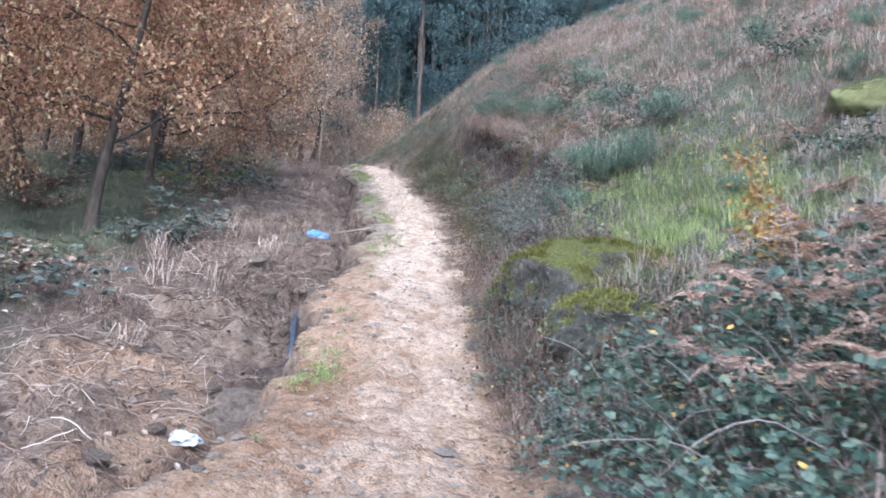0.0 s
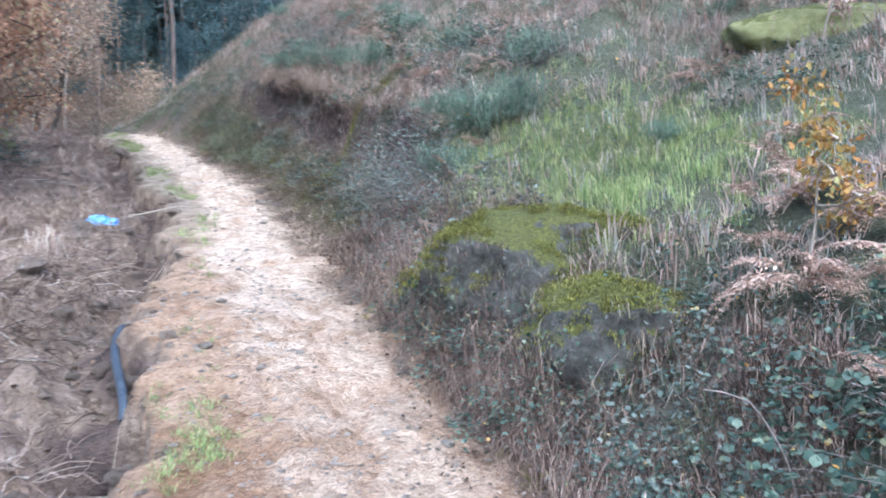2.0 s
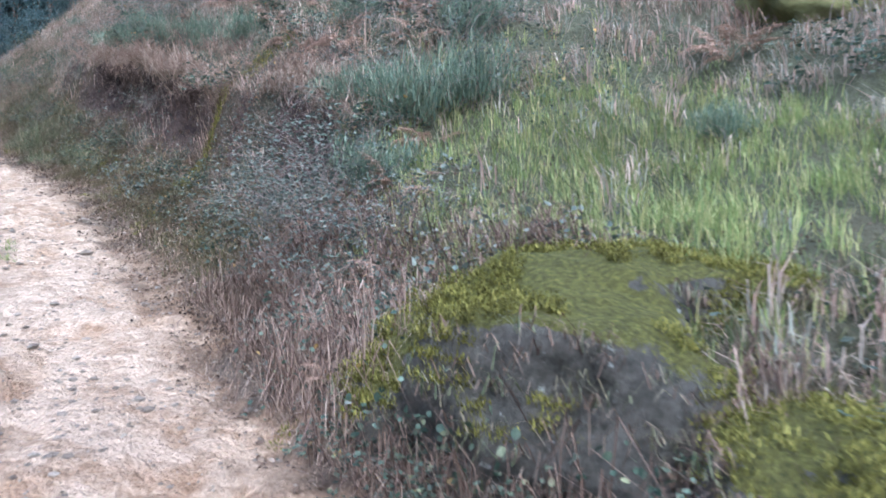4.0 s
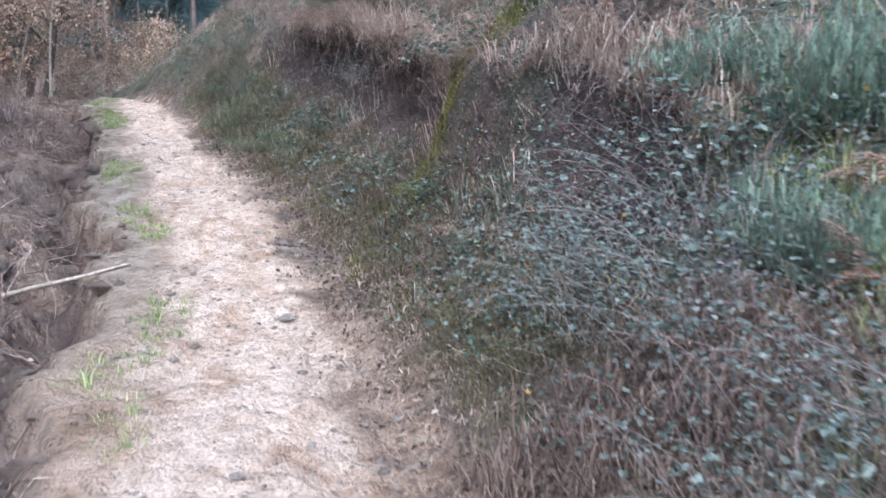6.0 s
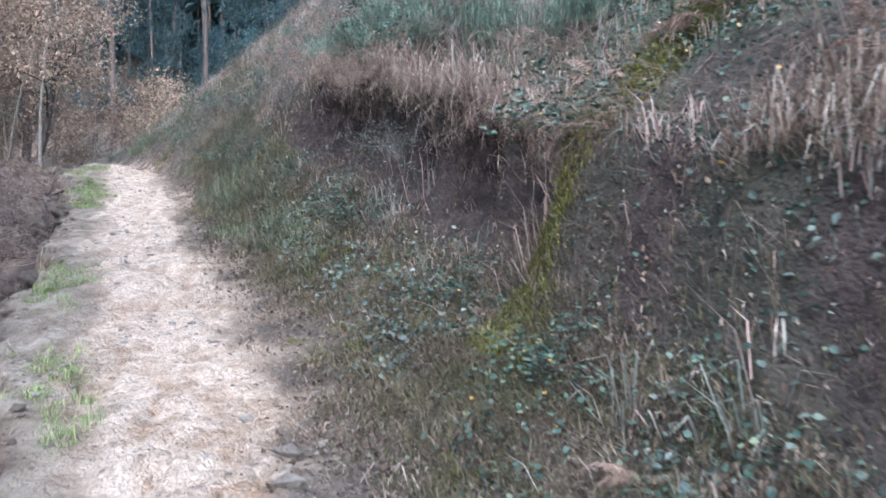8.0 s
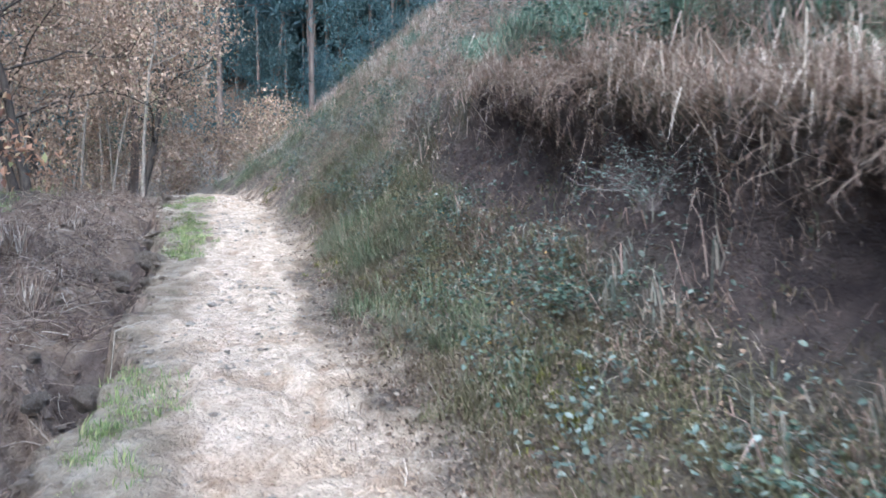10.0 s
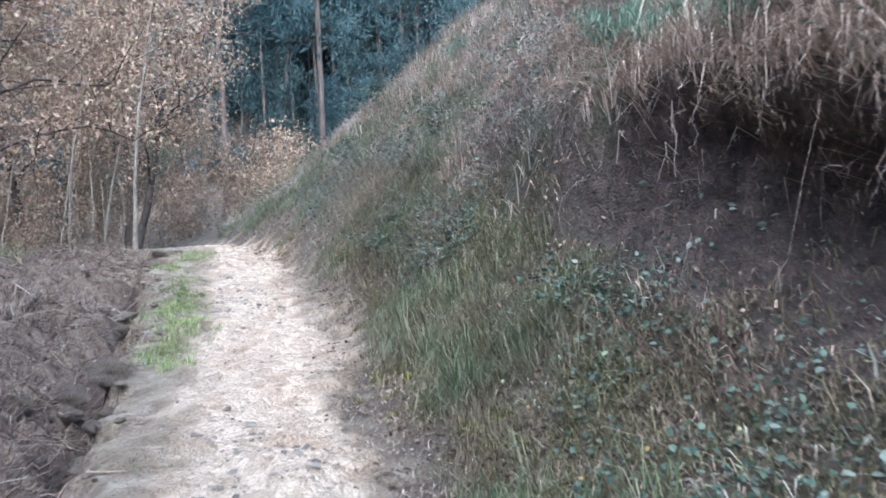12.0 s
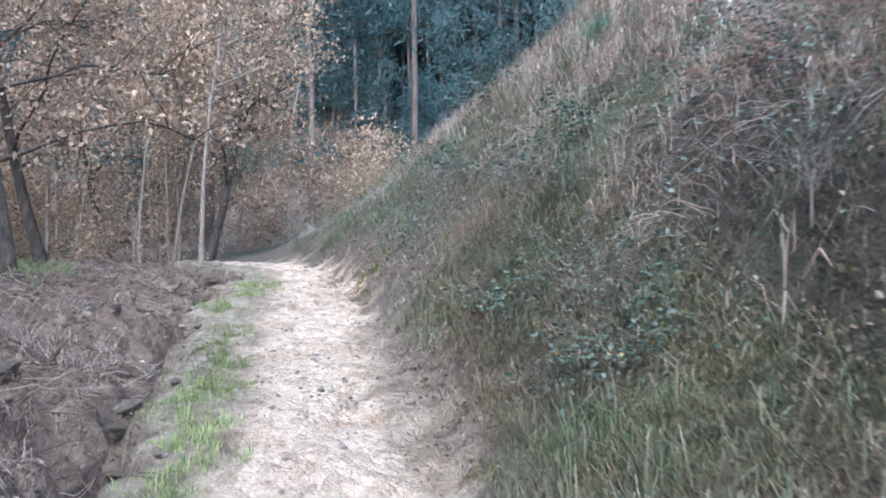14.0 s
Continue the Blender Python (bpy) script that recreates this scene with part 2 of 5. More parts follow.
PIPE = plastic("black_pipe_plastic", (0.05, 0.06, 0.075), (0.02, 0.025, 0.035), 0.45)

# ---- the lie of the land ----
rng = np.random.default_rng(7)
TABLE = np.random.default_rng(3).random((256, 256))


def lump(x, y, scale, seed=0):
    """Smooth value noise, -1 to 1."""
    x, y = np.asarray(x, float) * scale + seed * 17.3, np.asarray(y, float) * scale + seed * 7.7
    ix, iy = np.floor(x).astype(int), np.floor(y).astype(int)
    u, v = x - ix, y - iy
    u, v = u * u * (3 - 2 * u), v * v * (3 - 2 * v)
    at = lambda i, j: TABLE[(ix + i) & 255, (iy + j) & 255]
    return 2 * ((at(0, 0) * (1 - u) + at(1, 0) * u) * (1 - v) + (at(0, 1) * (1 - u) + at(1, 1) * u) * v) - 1


def smooth_line(knots, width=0.8):
    ys = np.arange(-60, 120, 0.1)
    k = np.array(knots)
    v = np.interp(ys, k[:, 0], k[:, 1])
    w = np.exp(-0.5 * (np.arange(-30, 31) * 0.1 / width) ** 2)
    v = np.convolve(np.pad(v, 30, mode="edge"), w / w.sum(), "valid")
    return lambda y: np.interp(y, ys, v)


# height of the trail, its bank-side edge, its gully-side edge
rise = smooth_line([(-30, -.6), (0, 0), (2.1, .05), (5.4, .25), (6.1, .36), (6.7, .5), (7.3, .62), (8.6, .85), (11.6, 1.38), (13.7, 1.74), (15, 1.98), (17.3, 2.4),
                    (19.5, 2.72), (21.4, 2.98), (22.7, 3.2), (24.8, 3.55), (27.4, 3.84), (30, 3.95), (36, 4.0), (45, 4.6), (60, 8), (80, 15), (110, 26)], 0.5)
right_edge = smooth_line([(-5, .6), (0, .55), (4, .42), (7, .36), (9, .28), (10.5, .2), (13, .08), (14.4, -.05), (16, -.35), (17.5, -.6), (19.3, -.9), (21, -.95),
                          (22.1, -1.1), (23.5, -1.35), (25, -1.8), (27, -2.3), (29, -3), (32, -4.5), (36, -7.5)], 0.6)
left_edge = smooth_line([(-5, -1.9), (0, -1.6), (3.7, -1.42), (5.6, -1.15), (7, -1.1), (8.2, -1.2), (10.3, -1.2), (12, -1.15), (13, -1.3), (14.6, -1.65), (16.2, -1.75),
                         (17.7, -2), (19, -2.05), (20.7, -2.4), (22.2, -2.76), (23.2, -3.05), (26.5, -3.25), (28, -3.9), (30, -5), (36, -9.6)], 0.35)
# the slope to the right: height over the trail at steps away from its edge
STEPS = np.array([0, .5, 1, 1.15, 1.35, 2, 3.3, 5, 8, 15, 40, 120])
SLOPES = [(-8, (0, .12, .35, 0.414, .5, .85, 1.4, 2.2, 3.6, 7, 16, 30)), (3, (0, .12, .4, 0.486, .6, .95, 1.55, 2.4, 4, 7.5, 17, 30)),
          (5, (0, .15, .5, 0.608, .75, 1.1, 1.7, 2.6, 4.2, 7.8, 17, 30)), (7.6, (0, .3, .75, 0.793, .85, 1.05, 1.6, 2.6, 4.3, 8, 17, 30)),
          (9, (0, .2, .55, 0.615, .7, 1, 1.6, 2.6, 4.4, 8.3, 18, 30)),
          (10.1, (0, .16, .45, .58, .9, 1.45, 2.05, 2.9, 4.6, 8.5, 18, 30)), (10.8, (0, .16, .46, .66, 1.5, 1.95, 2.5, 3.2, 4.7, 8.6, 18, 30)), (11.8, (0, .15, .44, .62, 1.45, 2.0, 2.55, 3.3, 4.8, 8.7, 18, 30)), (12.6, (0, .15, .4, .55, 1.15, 1.75, 2.4, 3.2, 4.9, 8.8, 18, 30)),
          (13.6, (0, .15, .38, .56, 1.35, 1.8, 2.45, 3.3, 5, 9, 18, 30)), (15.3, (0, .15, .4, .64, 1.5, 2.0, 2.85, 3.7, 5.4, 9.4, 18, 30)),
          (17, (0, .15, .42, .7, 1.55, 2.1, 3.0, 3.9, 5.5, 9.5, 18, 30)),
          (19.3, (0, .16, .5, .75, 1.6, 2.2, 3.2, 4.1, 5.7, 9.6, 18, 30)), (21.2, (0, .32, .85, 1.15, 1.75, 2.4, 3.4, 4.3, 5.9, 9.8, 18, 30)),
          (23, (0, .5, 1, 1.17, 1.4, 2.2, 3.3, 4.4, 5.9, 10, 18, 30)), (28, (0, .5, 1, 1.17, 1.4, 2.1, 3.4, 4.5, 5.9, 10, 18, 30)),
          (34, (0, .1, .15, 0.171, .2, .3, .5, .8, 1.2, 2, 5, 12))]
BANK = [smooth_line([(y, v[i]) for y, v in SLOPES], 0.6) for i in range(len(STEPS))]


def bank(s, y):
    s, y = np.broadcast_arrays(np.asarray(s, float), np.asarray(y, float))
    k = np.clip(np.searchsorted(STEPS, s, side="right") - 1, 0, len(STEPS) - 2)
    vals = np.stack([f(y) for f in BANK])
    lo, hi = np.take_along_axis(vals, k[None], 0)[0], np.take_along_axis(vals, k[None] + 1, 0)[0]
    return lo + (hi - lo) * np.clip((s - STEPS[k]) / (STEPS[k + 1] - STEPS[k]), 0, 1)


def step01(a, b, v):
    v = np.clip((v - a) / (b - a), 0, 1)
    return v * v * (3 - 2 * v)


def gully_edge(y):
    return left_edge(y) + 0.2 * lump(y, 0 * y, 1.4, 5) + 0.13 * lump(y, 0 * y, 4.2, 6) + 0.06 * lump(y, 0 * y, 10, 7)


def gully_depth(y):
    holes = sum(np.exp(-((y - k) / 0.3) ** 2) for k in (6.6, 8.9, 17.3, 20.0, 23.9, 25.7))
    return np.clip(0.42 + 0.4 * lump(y, 0 * y, 1.3, 8) + 0.4 * holes, 0.14, 0.9)


def plates(x, y):
    """Ledges of worn rock in the path, with ragged sharp rims: 0 or 1."""
    return step01(0.1, 0.17, lump(x * 0.8, y * 1.1, 1.3, 70) + 0.45 * lump(x, y, 4.4, 71) + 0.2 * lump(x, y, 11, 74))


def cracks(x, y):
    """Rain-washed runnels and pits in the path."""
    run = step01(0.86, 0.99, 1 - np.abs(lump(x, y * 0.45, 1.9, 72) + 0.35 * lump(x, y, 5.5, 75)))
    return np.maximum(run * step01(-0.3, 0.2, lump(x, y, 0.8, 76)), 0.6 * step01(0.4, 0.8, lump(x, y, 3.1, 73) + 0.7 * lump(x, y, 8.7, 78)))


def land(x, y):
    """Height of the ground."""
    x, y = np.broadcast_arrays(np.asarray(x, float), np.asarray(y, float))
    s, q = x - right_edge(y), gully_edge(y) - x
    q = q + 0.07 * lump(x, y, 4.3, 18) + 0.035 * lump(x, y, 11, 19)
    z = rise(y) + np.where(s > 0, bank(np.maximum(s, 0), y), 0)
    rough = 0.10 * lump(x, y, 1.1, 1) + 0.06 * lump(x, y, 2.7, 2) + 0.03 * lump(x, y, 6.5, 3)
    z = z + rough * step01(0.1, 1.2, s) * (1 + 1.2 * step01(3, 12, s))
    onpath = step01(0.25, -0.1, s) * step01(0.0, -0.3, q)
    z = z + onpath * (0.03 * lump(x, y, 2.2, 4) + 0.02 * lump(x, y, 6, 9) + 0.012 * lump(x, y, 13, 10) + 0.04 * plates(x, y) - 0.03 * cracks(x, y))
    wide = 0.42 + 0.22 * lump(y, 0 * y, 0.9, 12)
    trench = step01(-0.01, 0.15, q) * step01(wide + 0.28, wide * 0.6, q)
    bench = step01(0.02, 0.35, q) * (0.16 + 0.02 * np.minimum(q, 12)) - step01(0.5, 1.6, q) * 0.06
    z = z - np.where(q > 0, bench + trench * gully_depth(y) * (0.85 + 0.3 * lump(x, y, 4, 13)), 0)
    z = z + step01(0.3, 0.9, q) * (0.14 * lump(x, y, 0.9, 14) + 0.12 * lump(x, y, 2.4, 15) + 0.13 * np.abs(lump(x, y, 3.6, 16)) + 0.06 * lump(x, y, 7.5, 77) + 0.03 * lump(x, y, 14, 17))
    return z + 7 * step01(9, 45, q) * step01(2, 25, y)


def undercut(x, y):
    """How far the bank's earth face is eaten back under the turf."""
    s = x - right_edge(y)
    h = bank(np.maximum(s, 0), y)
    where = step01(13.3, 14.8, y) * step01(19.4, 18.0, y) * np.clip(0.8 + 0.5 * lump(x, y, 2.1, 20) + 0.35 * lump(x * 2, y, 5.3, 22), 0.15, 1.25)
    big = 0.38 * where * np.sin(np.pi * np.clip((h - 0.55) / 0.95, 0, 1)) * step01(1.08, 1.16, s) * step01(1.5, 1.36, s)
    small = 0.36 * step01(10.2, 10.9, y) * step01(12.3, 11.5, y) * (0.8 + 0.5 * lump(x, y, 2.3, 21)) * np.sin(np.pi * np.clip((h - 0.5) / 1.25, 0, 1)) * step01(1.05, 1.18, s) * step01(1.75, 1.45, s)
    return big + small


def bare(x, y):
    """Where the bank shows raw earth between the plants."""
    s = x - right_edge(y)
    band = step01(1.0, 1.25, s) * step01(2.3, 1.8, s) * step01(9.8, 10.6, y) * step01(23, 21, y)
    return np.clip(band * step01(0.0, 0.5, lump(x * 0.8, y, 1.1, 60) + 0.4 * lump(x, y, 3.1, 61)) + step01(0.05, 0.15, undercut(x, y)), 0, 1)


def grow(start, step, factor, stop):
    out, v = [], start
    while abs(v) < stop:
        step *= factor
        v += step
        out.append(v)
    return out


def grid_mesh(name, X, Y, Z, mat):
    h, w = X.shape
    me = bpy.data.meshes.new(name)
    i = np.arange(h * w).reshape(h, w)
    quads = np.stack([i[:-1, :-1], i[:-1, 1:], i[1:, 1:], i[1:, :-1]], -1).reshape(-1, 4)
    fill(me, np.stack([X, Y, Z], -1).reshape(-1, 3), quads)
    me.materials.append(mat)
    return me


def fill(me, verts, faces, smooth=True):
    """A mesh from arrays; faces all of one corner count."""
    k = faces.shape[1]
    me.vertices.add(len(verts))
    me.vertices.foreach_set("co", np.ascontiguousarray(verts, np.float32).ravel())
    me.loops.add(faces.size)
    me.loops.foreach_set("vertex_index", np.ascontiguousarray(faces, np.int32).ravel())
    me.polygons.add(len(faces))
    me.polygons.foreach_set("loop_start", np.arange(0, faces.size, k, dtype=np.int32))
    me.polygons.foreach_set("use_smooth", np.full(len(faces), smooth))
    me.update(calc_edges=True)
    return me


mid_cols = np.arange(-5.2, 2.2, 0.045)
cols = np.concatenate([-5.2 - np.array(grow(0, 0.05, 1.09, 420))[::-1], mid_cols, mid_cols[-1] + np.array(grow(0, 0.05, 1.08, 420))])
mid_rows = np.arange(1.5, 29, 0.06)
rows_y = np.concatenate([1.5 - np.array(grow(0, 0.1, 1.12, 420))[::-1], mid_rows, 29 + np.array(grow(0, 0.08, 1.1, 420))])
S, GYY = np.meshgrid(cols, rows_y)
GX = S + right_edge(GYY)
GZ = land(GX, GYY)
ground_mesh = grid_mesh("ground", GX + undercut(GX, GYY), GYY, GZ, GROUND)
q = gully_edge(GYY) - GX
ragged = 0.10 * lump(GX, GYY, 3, 30) + 0.07 * lump(GX, GYY, 9, 31)
centre = (right_edge(GYY) + left_edge(GYY)) / 2
face = undercut(GX, GYY)
zones = {
    "trail": step01(0.22, -0.12, S + 2.2 * ragged) * step01(0.03, -0.03, q) * step01(34, 31, GYY)
    + 0.8 * step01(0.25, 0.5, q) * step01(2.6, 1.6, q) * step01(8.5, 6, GYY) * step01(-0.1, 0.3, lump(GX, GYY, 0.9, 35) + ragged),
    "wear": 0.95 * step01(0.6, 0.32, np.abs(GX - centre - 0.2 - 0.15 * lump(GYY, 0 * GYY, 0.4, 33)) + 1.6 * ragged) * (0.45 + 0.55 * step01(5, 11, GYY)),
    "rill": cracks(GX, GYY),
    "shoulder": 0.85 * step01(0.25, 0.62, np.abs(GX - centre - 0.2 - 0.15 * lump(GYY, 0 * GYY, 0.4, 33)) + 1.2 * ragged) * step01(8, 13, GYY),
    "clay": step01(0.0, 0.05, q) * step01(2.8, 1.2, q + 4 * ragged),
    "green": step01(0.5, 1.4, S + 3 * ragged) + step01(2.5, 3.6, q + 4 * ragged),
    "soil_and_shade": np.clip(0.78 * bare(GX, GYY) + 0.6 * step01(0.45, 0.95, S + 2 * ragged) * step01(1.6, 1.2, S) * step01(9, 10.5, GYY) * step01(20, 18, GYY) + step01(0.05, 0.14, q) * step01(0.5, 0.25, q + ragged) * 0.85, 0, 1),
}
for key, value in zones.items():
    a = ground_mesh.attributes.new(key, "FLOAT", "POINT")
    a.data.foreach_set("value", np.ascontiguousarray(np.clip(value, 0, 1), np.float32).ravel())
tagged(new("ground", ground_mesh), "worn gravel footpath with eroded gully and grassy bank", "ground", kind="structure")

# ---- growing things: joined arrays ----


def turn_z(a):
    c, s, o, e = np.cos(a), np.sin(a), np.zeros_like(a), np.ones_like(a)
    return np.stack([np.stack([c, -s, o], -1), np.stack([s, c, o], -1), np.stack([o, o, e], -1)], -2)


def turn_x(a):
    c, s, o, e = np.cos(a), np.sin(a), np.zeros_like(a), np.ones_like(a)
    return np.stack([np.stack([e, o, o], -1), np.stack([o, c, -s], -1), np.stack([o, s, c], -1)], -2)


def turn_y(a):
    c, s, o, e = np.cos(a), np.sin(a), np.zeros_like(a), np.ones_like(a)
    return np.stack([np.stack([c, o, s], -1), np.stack([o, e, o], -1), np.stack([-s, o, c], -1)], -2)


def strew(template, faces, places, turns, sizes):
    """Copies of a small shape as arrays of vertices and faces."""
    v = np.einsum("nij,vj->nvi", turns, template) * np.asarray(sizes).reshape(len(places), 1, -1) + places[:, None, :]
    f = faces[None] + (np.arange(len(places)) * len(template))[:, None, None]
    return v.reshape(-1, 3), f.reshape(-1, faces.shape[1])


def joined(name, chunks, mat, smooth=False):
    vs, fs, base = [], [], 0
    for v, f in chunks:
        vs.append(v), fs.append(f + base)
        base += len(v)
    me = bpy.data.meshes.new(name)
    fill(me, np.concatenate(vs), np.concatenate(fs), smooth)
    me.materials.append(mat)
    return me


def random_turns(n, tilt=0.6, r=rng):
    return turn_z(r.uniform(0, 6.283, n)) @ turn_x(r.normal(0, tilt, n)) @ turn_y(r.normal(0, tilt, n))


# leaf shapes lie along +y, from the stalk at the origin, folded along the midrib
LEAF_V = np.array([(0, 0, 0), (.26, .28, .07), (.3, .62, .06), (0, 1, -.06), (-.3, .62, .06), (-.26, .28, .07), (0, .5, 0)])
LEAF_F = np.array([(0, 1, 6), (1, 2, 6), (2, 3, 6), (3, 4, 6), (4, 5, 6), (5, 0, 6)])
SLIM_V = np.array([(0, 0, 0), (.1, .45, .02), (0, 1, -.12), (-.1, .45, .02)])
SLIM_F = np.array([(0, 1, 2), (0, 2, 3)])
DART_V = np.array([(0, 0, 0), (.28, .45, .08), (0, 1, -.08), (-.28, .45, .08)])
LOBE_V = np.array([(0, 0, 0), (.2, .22, .05), (.13, .36, .02), (.32, .55, .1), (.16, .72, .02), (0, 1, -.1), (-.16, .72, .02), (-.32, .55, .1), (-.13, .36, .02), (-.2, .22, .05)])
LOBE_F = np.array([(0, 1, 2), (0, 2, 8), (0, 8, 9), (2, 3, 4), (2, 4, 6), (2, 6, 8), (8, 6, 7), (4, 5, 6)])


def blades(places, length, width, lean, r=rng, droop=0.5, away=None):
    """Grass blades, each three levels that bend over; away: the way each one leans."""
    n = len(places)
    a = r.uniform(0, 6.283, n) if away is None else away + r.normal(0, 0.7, n)
    L, W = length * r.uniform(0.5, 1.35, n), width * r.uniform(0.6, 1.3, n)
    k = np.abs(r.normal(lean, 0.3, n))
    d, side = np.stack([np.cos(a), np.sin(a), 0 * a], -1), np.stack([-np.sin(a), np.cos(a), 0 * a], -1)
    up = np.array([0, 0, 1.0])
    b = places
    m = b + (up * np.cos(k * 0.6)[:, None] + d * np.sin(k * 0.6)[:, None]) * (L * 0.5)[:, None]
    k2 = k + droop * r.uniform(0.3, 1.5, n)
    t = m + (up * np.cos(k2)[:, None] + d * np.sin(k2)[:, None]) * (L * 0.5)[:, None]
    w = (W / 2)[:, None] * side
    v = np.stack([b - w, b + w, m + w * 0.8, m - w * 0.8, t], 1).reshape(-1, 3)
    f = np.array([(0, 1, 2), (0, 2, 3), (3, 2, 4)])[None] + (np.arange(n) * 5)[:, None, None]
    return v, f.reshape(-1, 3)


def tube(points, radii, sides=5):
    """A tapered tube along points, as triangles."""
    p, r = np.asarray(points, float), np.asarray(radii, float)
    t = np.gradient(p, axis=0)
    t /= np.linalg.norm(t, axis=1)[:, None] + 1e-9
    ref = np.where(np.abs(t[:, 2:3]) > 0.9, np.array([[1.0, 0, 0]]), np.array([[0, 0, 1.0]]))
    u = np.cross(t, ref)
    u /= np.linalg.norm(u, axis=1)[:, None] + 1e-9
    w = np.cross(t, u)
    a = np.arange(sides) * 2 * np.pi / sides
    v = p[:, None] + r[:, None, None] * (u[:, None] * np.cos(a)[None, :, None] + w[:, None] * np.sin(a)[None, :, None])
    i = np.arange(len(p) * sides).reshape(len(p), sides)
    j = np.roll(i, -1, 1)
    f = np.concatenate([np.stack([i[:-1], j[:-1], j[1:]], -1).reshape(-1, 3), np.stack([i[:-1], j[1:], i[1:]], -1).reshape(-1, 3)])
    return v.reshape(-1, 3), f


def wander(start, way, length, steps, bend, r, sag=0.0):
    p, d = [np.array(start, float)], np.array(way, float)
    d /= np.linalg.norm(d)
    for _ in range(steps):
        d = d + r.normal(0, bend, 3) + np.array([0, 0, -sag])
        d /= np.linalg.norm(d)
        p.append(p[-1] + d * length / steps)
    return np.array(p)


def on_land(x, y, lift=0.0):
    return np.stack([x + undercut(x, y), y, land(x, y) + lift], -1)


def scatter(n, a0, a1, y0, y1, keep, r=rng, gully=False):
    """Random places in a strip that follows the path: a0 to a1 metres right of its edge, or left of the gully's rim.
    keep(s, q, x, y) gives a chance of 0 to 1."""
    y = r.uniform(y0, y1, n)
    x = gully_edge(y) - r.uniform(a0, a1, n) if gully else right_edge(y) + r.uniform(a0, a1, n)
    ok = r.random(n) < keep(x - right_edge(y), gully_edge(y) - x, x, y)
    return x[ok], y[ok]


def stuff(name, chunks, mat, label, category):
    return tagged(new(name, joined(name, chunks, mat)), label, category, kind="stuff")


def part(name, data, parent, label=""):
    ob = new(name, data)
    ob.parent = parent
    return tagged(ob, label) if label else ob


def thing(name, place, label, category, group=""):
    ob = new(name)
    ob.matrix_world = Matrix.Translation(place)
    return tagged(ob, label, category, group)

# ---- trees ----


def limbs(r, height, girth, spread, lean=0.0, start=0.25, forks=9, twigs=5, rise_a=0.5):
    """Tubes of a trunk with limbs and twigs, and the points where leaves sit."""
    chunks, tips = [], []
    trunk = wander((0, 0, -0.1), (lean, r.normal(0, 0.05), 1), height, 12, 0.07, r)
    rad = girth * (1 - 0.85 * np.linspace(0, 1, 13)) * np.where(np.arange(13) == 0, 1.35, 1)
    chunks.append(tube(trunk, rad, 8))
    for i in range(forks):
        f = start + (1 - start) * (i + r.random()) / forks
        k = f * 12
        base = trunk[int(k)] + (trunk[min(int(k) + 1, 12)] - trunk[int(k)]) * (k % 1)
        a = r.uniform(0, 6.283) if i else 0.4
        length = spread * (1.15 - 0.75 * f) * r.uniform(0.75, 1.2)
        limb = wander(base, (np.cos(a), np.sin(a), rise_a * r.uniform(0.3, 1.3)), length, 7, 0.16, r, -0.02)
        chunks.append(tube(limb, girth * 0.3 * (1.1 - f) * np.linspace(1, 0.15, 8) + 0.006, 5))
        for j in range(twigs):
            b = limb[r.integers(2, 8)]
            twig = wander(b, np.append(r.normal(0, 1, 2), r.normal(0.1, 0.5)), length * r.uniform(0.25, 0.5), 4, 0.25, r, 0.03)
            chunks.append(tube(twig, np.linspace(0.012, 0.003, 5), 3))
            tips += [twig[1], twig[2], twig[3], twig[4], (twig[2] + twig[3]) / 2]
        tips += [limb[4], limb[5], limb[6], limb[7]]
    return chunks, np.array(tips)


def leaf_cloud(r, tips, each, spread, size, shape=(LOBE_V, LOBE_F), tilt=0.9):
    c = np.repeat(tips, each, 0)
    c = c + r.normal(0, spread, c.shape) * np.array([1, 1, 0.8])
    return strew(*shape, c, random_turns(len(c), tilt, r), (size * r.uniform(0.6, 1.3, len(c)))[:, None])


def tree(name, place, seed, height, girth, spread, each, size, leaf, bark, label, category="tree", group="", **kw):
    r = np.random.default_rng(seed)
    shape = kw.pop("shape", (LOBE_V, LOBE_F))
    cloud = kw.pop("cloud", 0.2)
    chunks, tips = limbs(r, height, girth, spread, **kw)
    ob = thing(name, place, label, category, group)
    part("trunk", joined("trunk", chunks, bark, True), ob)
    if each:
        part("crown", joined("crown", [leaf_cloud(r, tips, each, cloud, size, shape)], leaf), ob)
    return ob


def at(x, y, lift=0.0):
    return Vector((x, y, float(land(x, y)) + lift))


WOOD = "autumn wood beside the path"
oak_a = tree("oak_tree", at(-5.3, 11.8), 1, 6.5, 0.1, 3.8, 44, 0.088, OAK, BARK, "young oak with a low crown of rust-brown dead leaves", group=WOOD, start=0.2, forks=15, twigs=9, rise_a=0.45, shape=(DART_V, SLIM_F))
oak_b = tree("oak_tree", at(-6.4, 17.0), 2, 7.0, 0.1, 3.4, 30, 0.088, OAK, BARK, "oak with brown leaves still hanging on thin limbs", group=WOOD, start=0.15, forks=14, twigs=9, shape=(DART_V, SLIM_F))
oak_c = tree("oak_tree", at(-5.7, 26), 3, 6.5, 0.09, 2.9, 12, 0.088, PALEOAK, BARK, "slender oak with faded brown leaves and bare limbs", group=WOOD, start=0.2, forks=13, twigs=8, shape=(DART_V, SLIM_F))
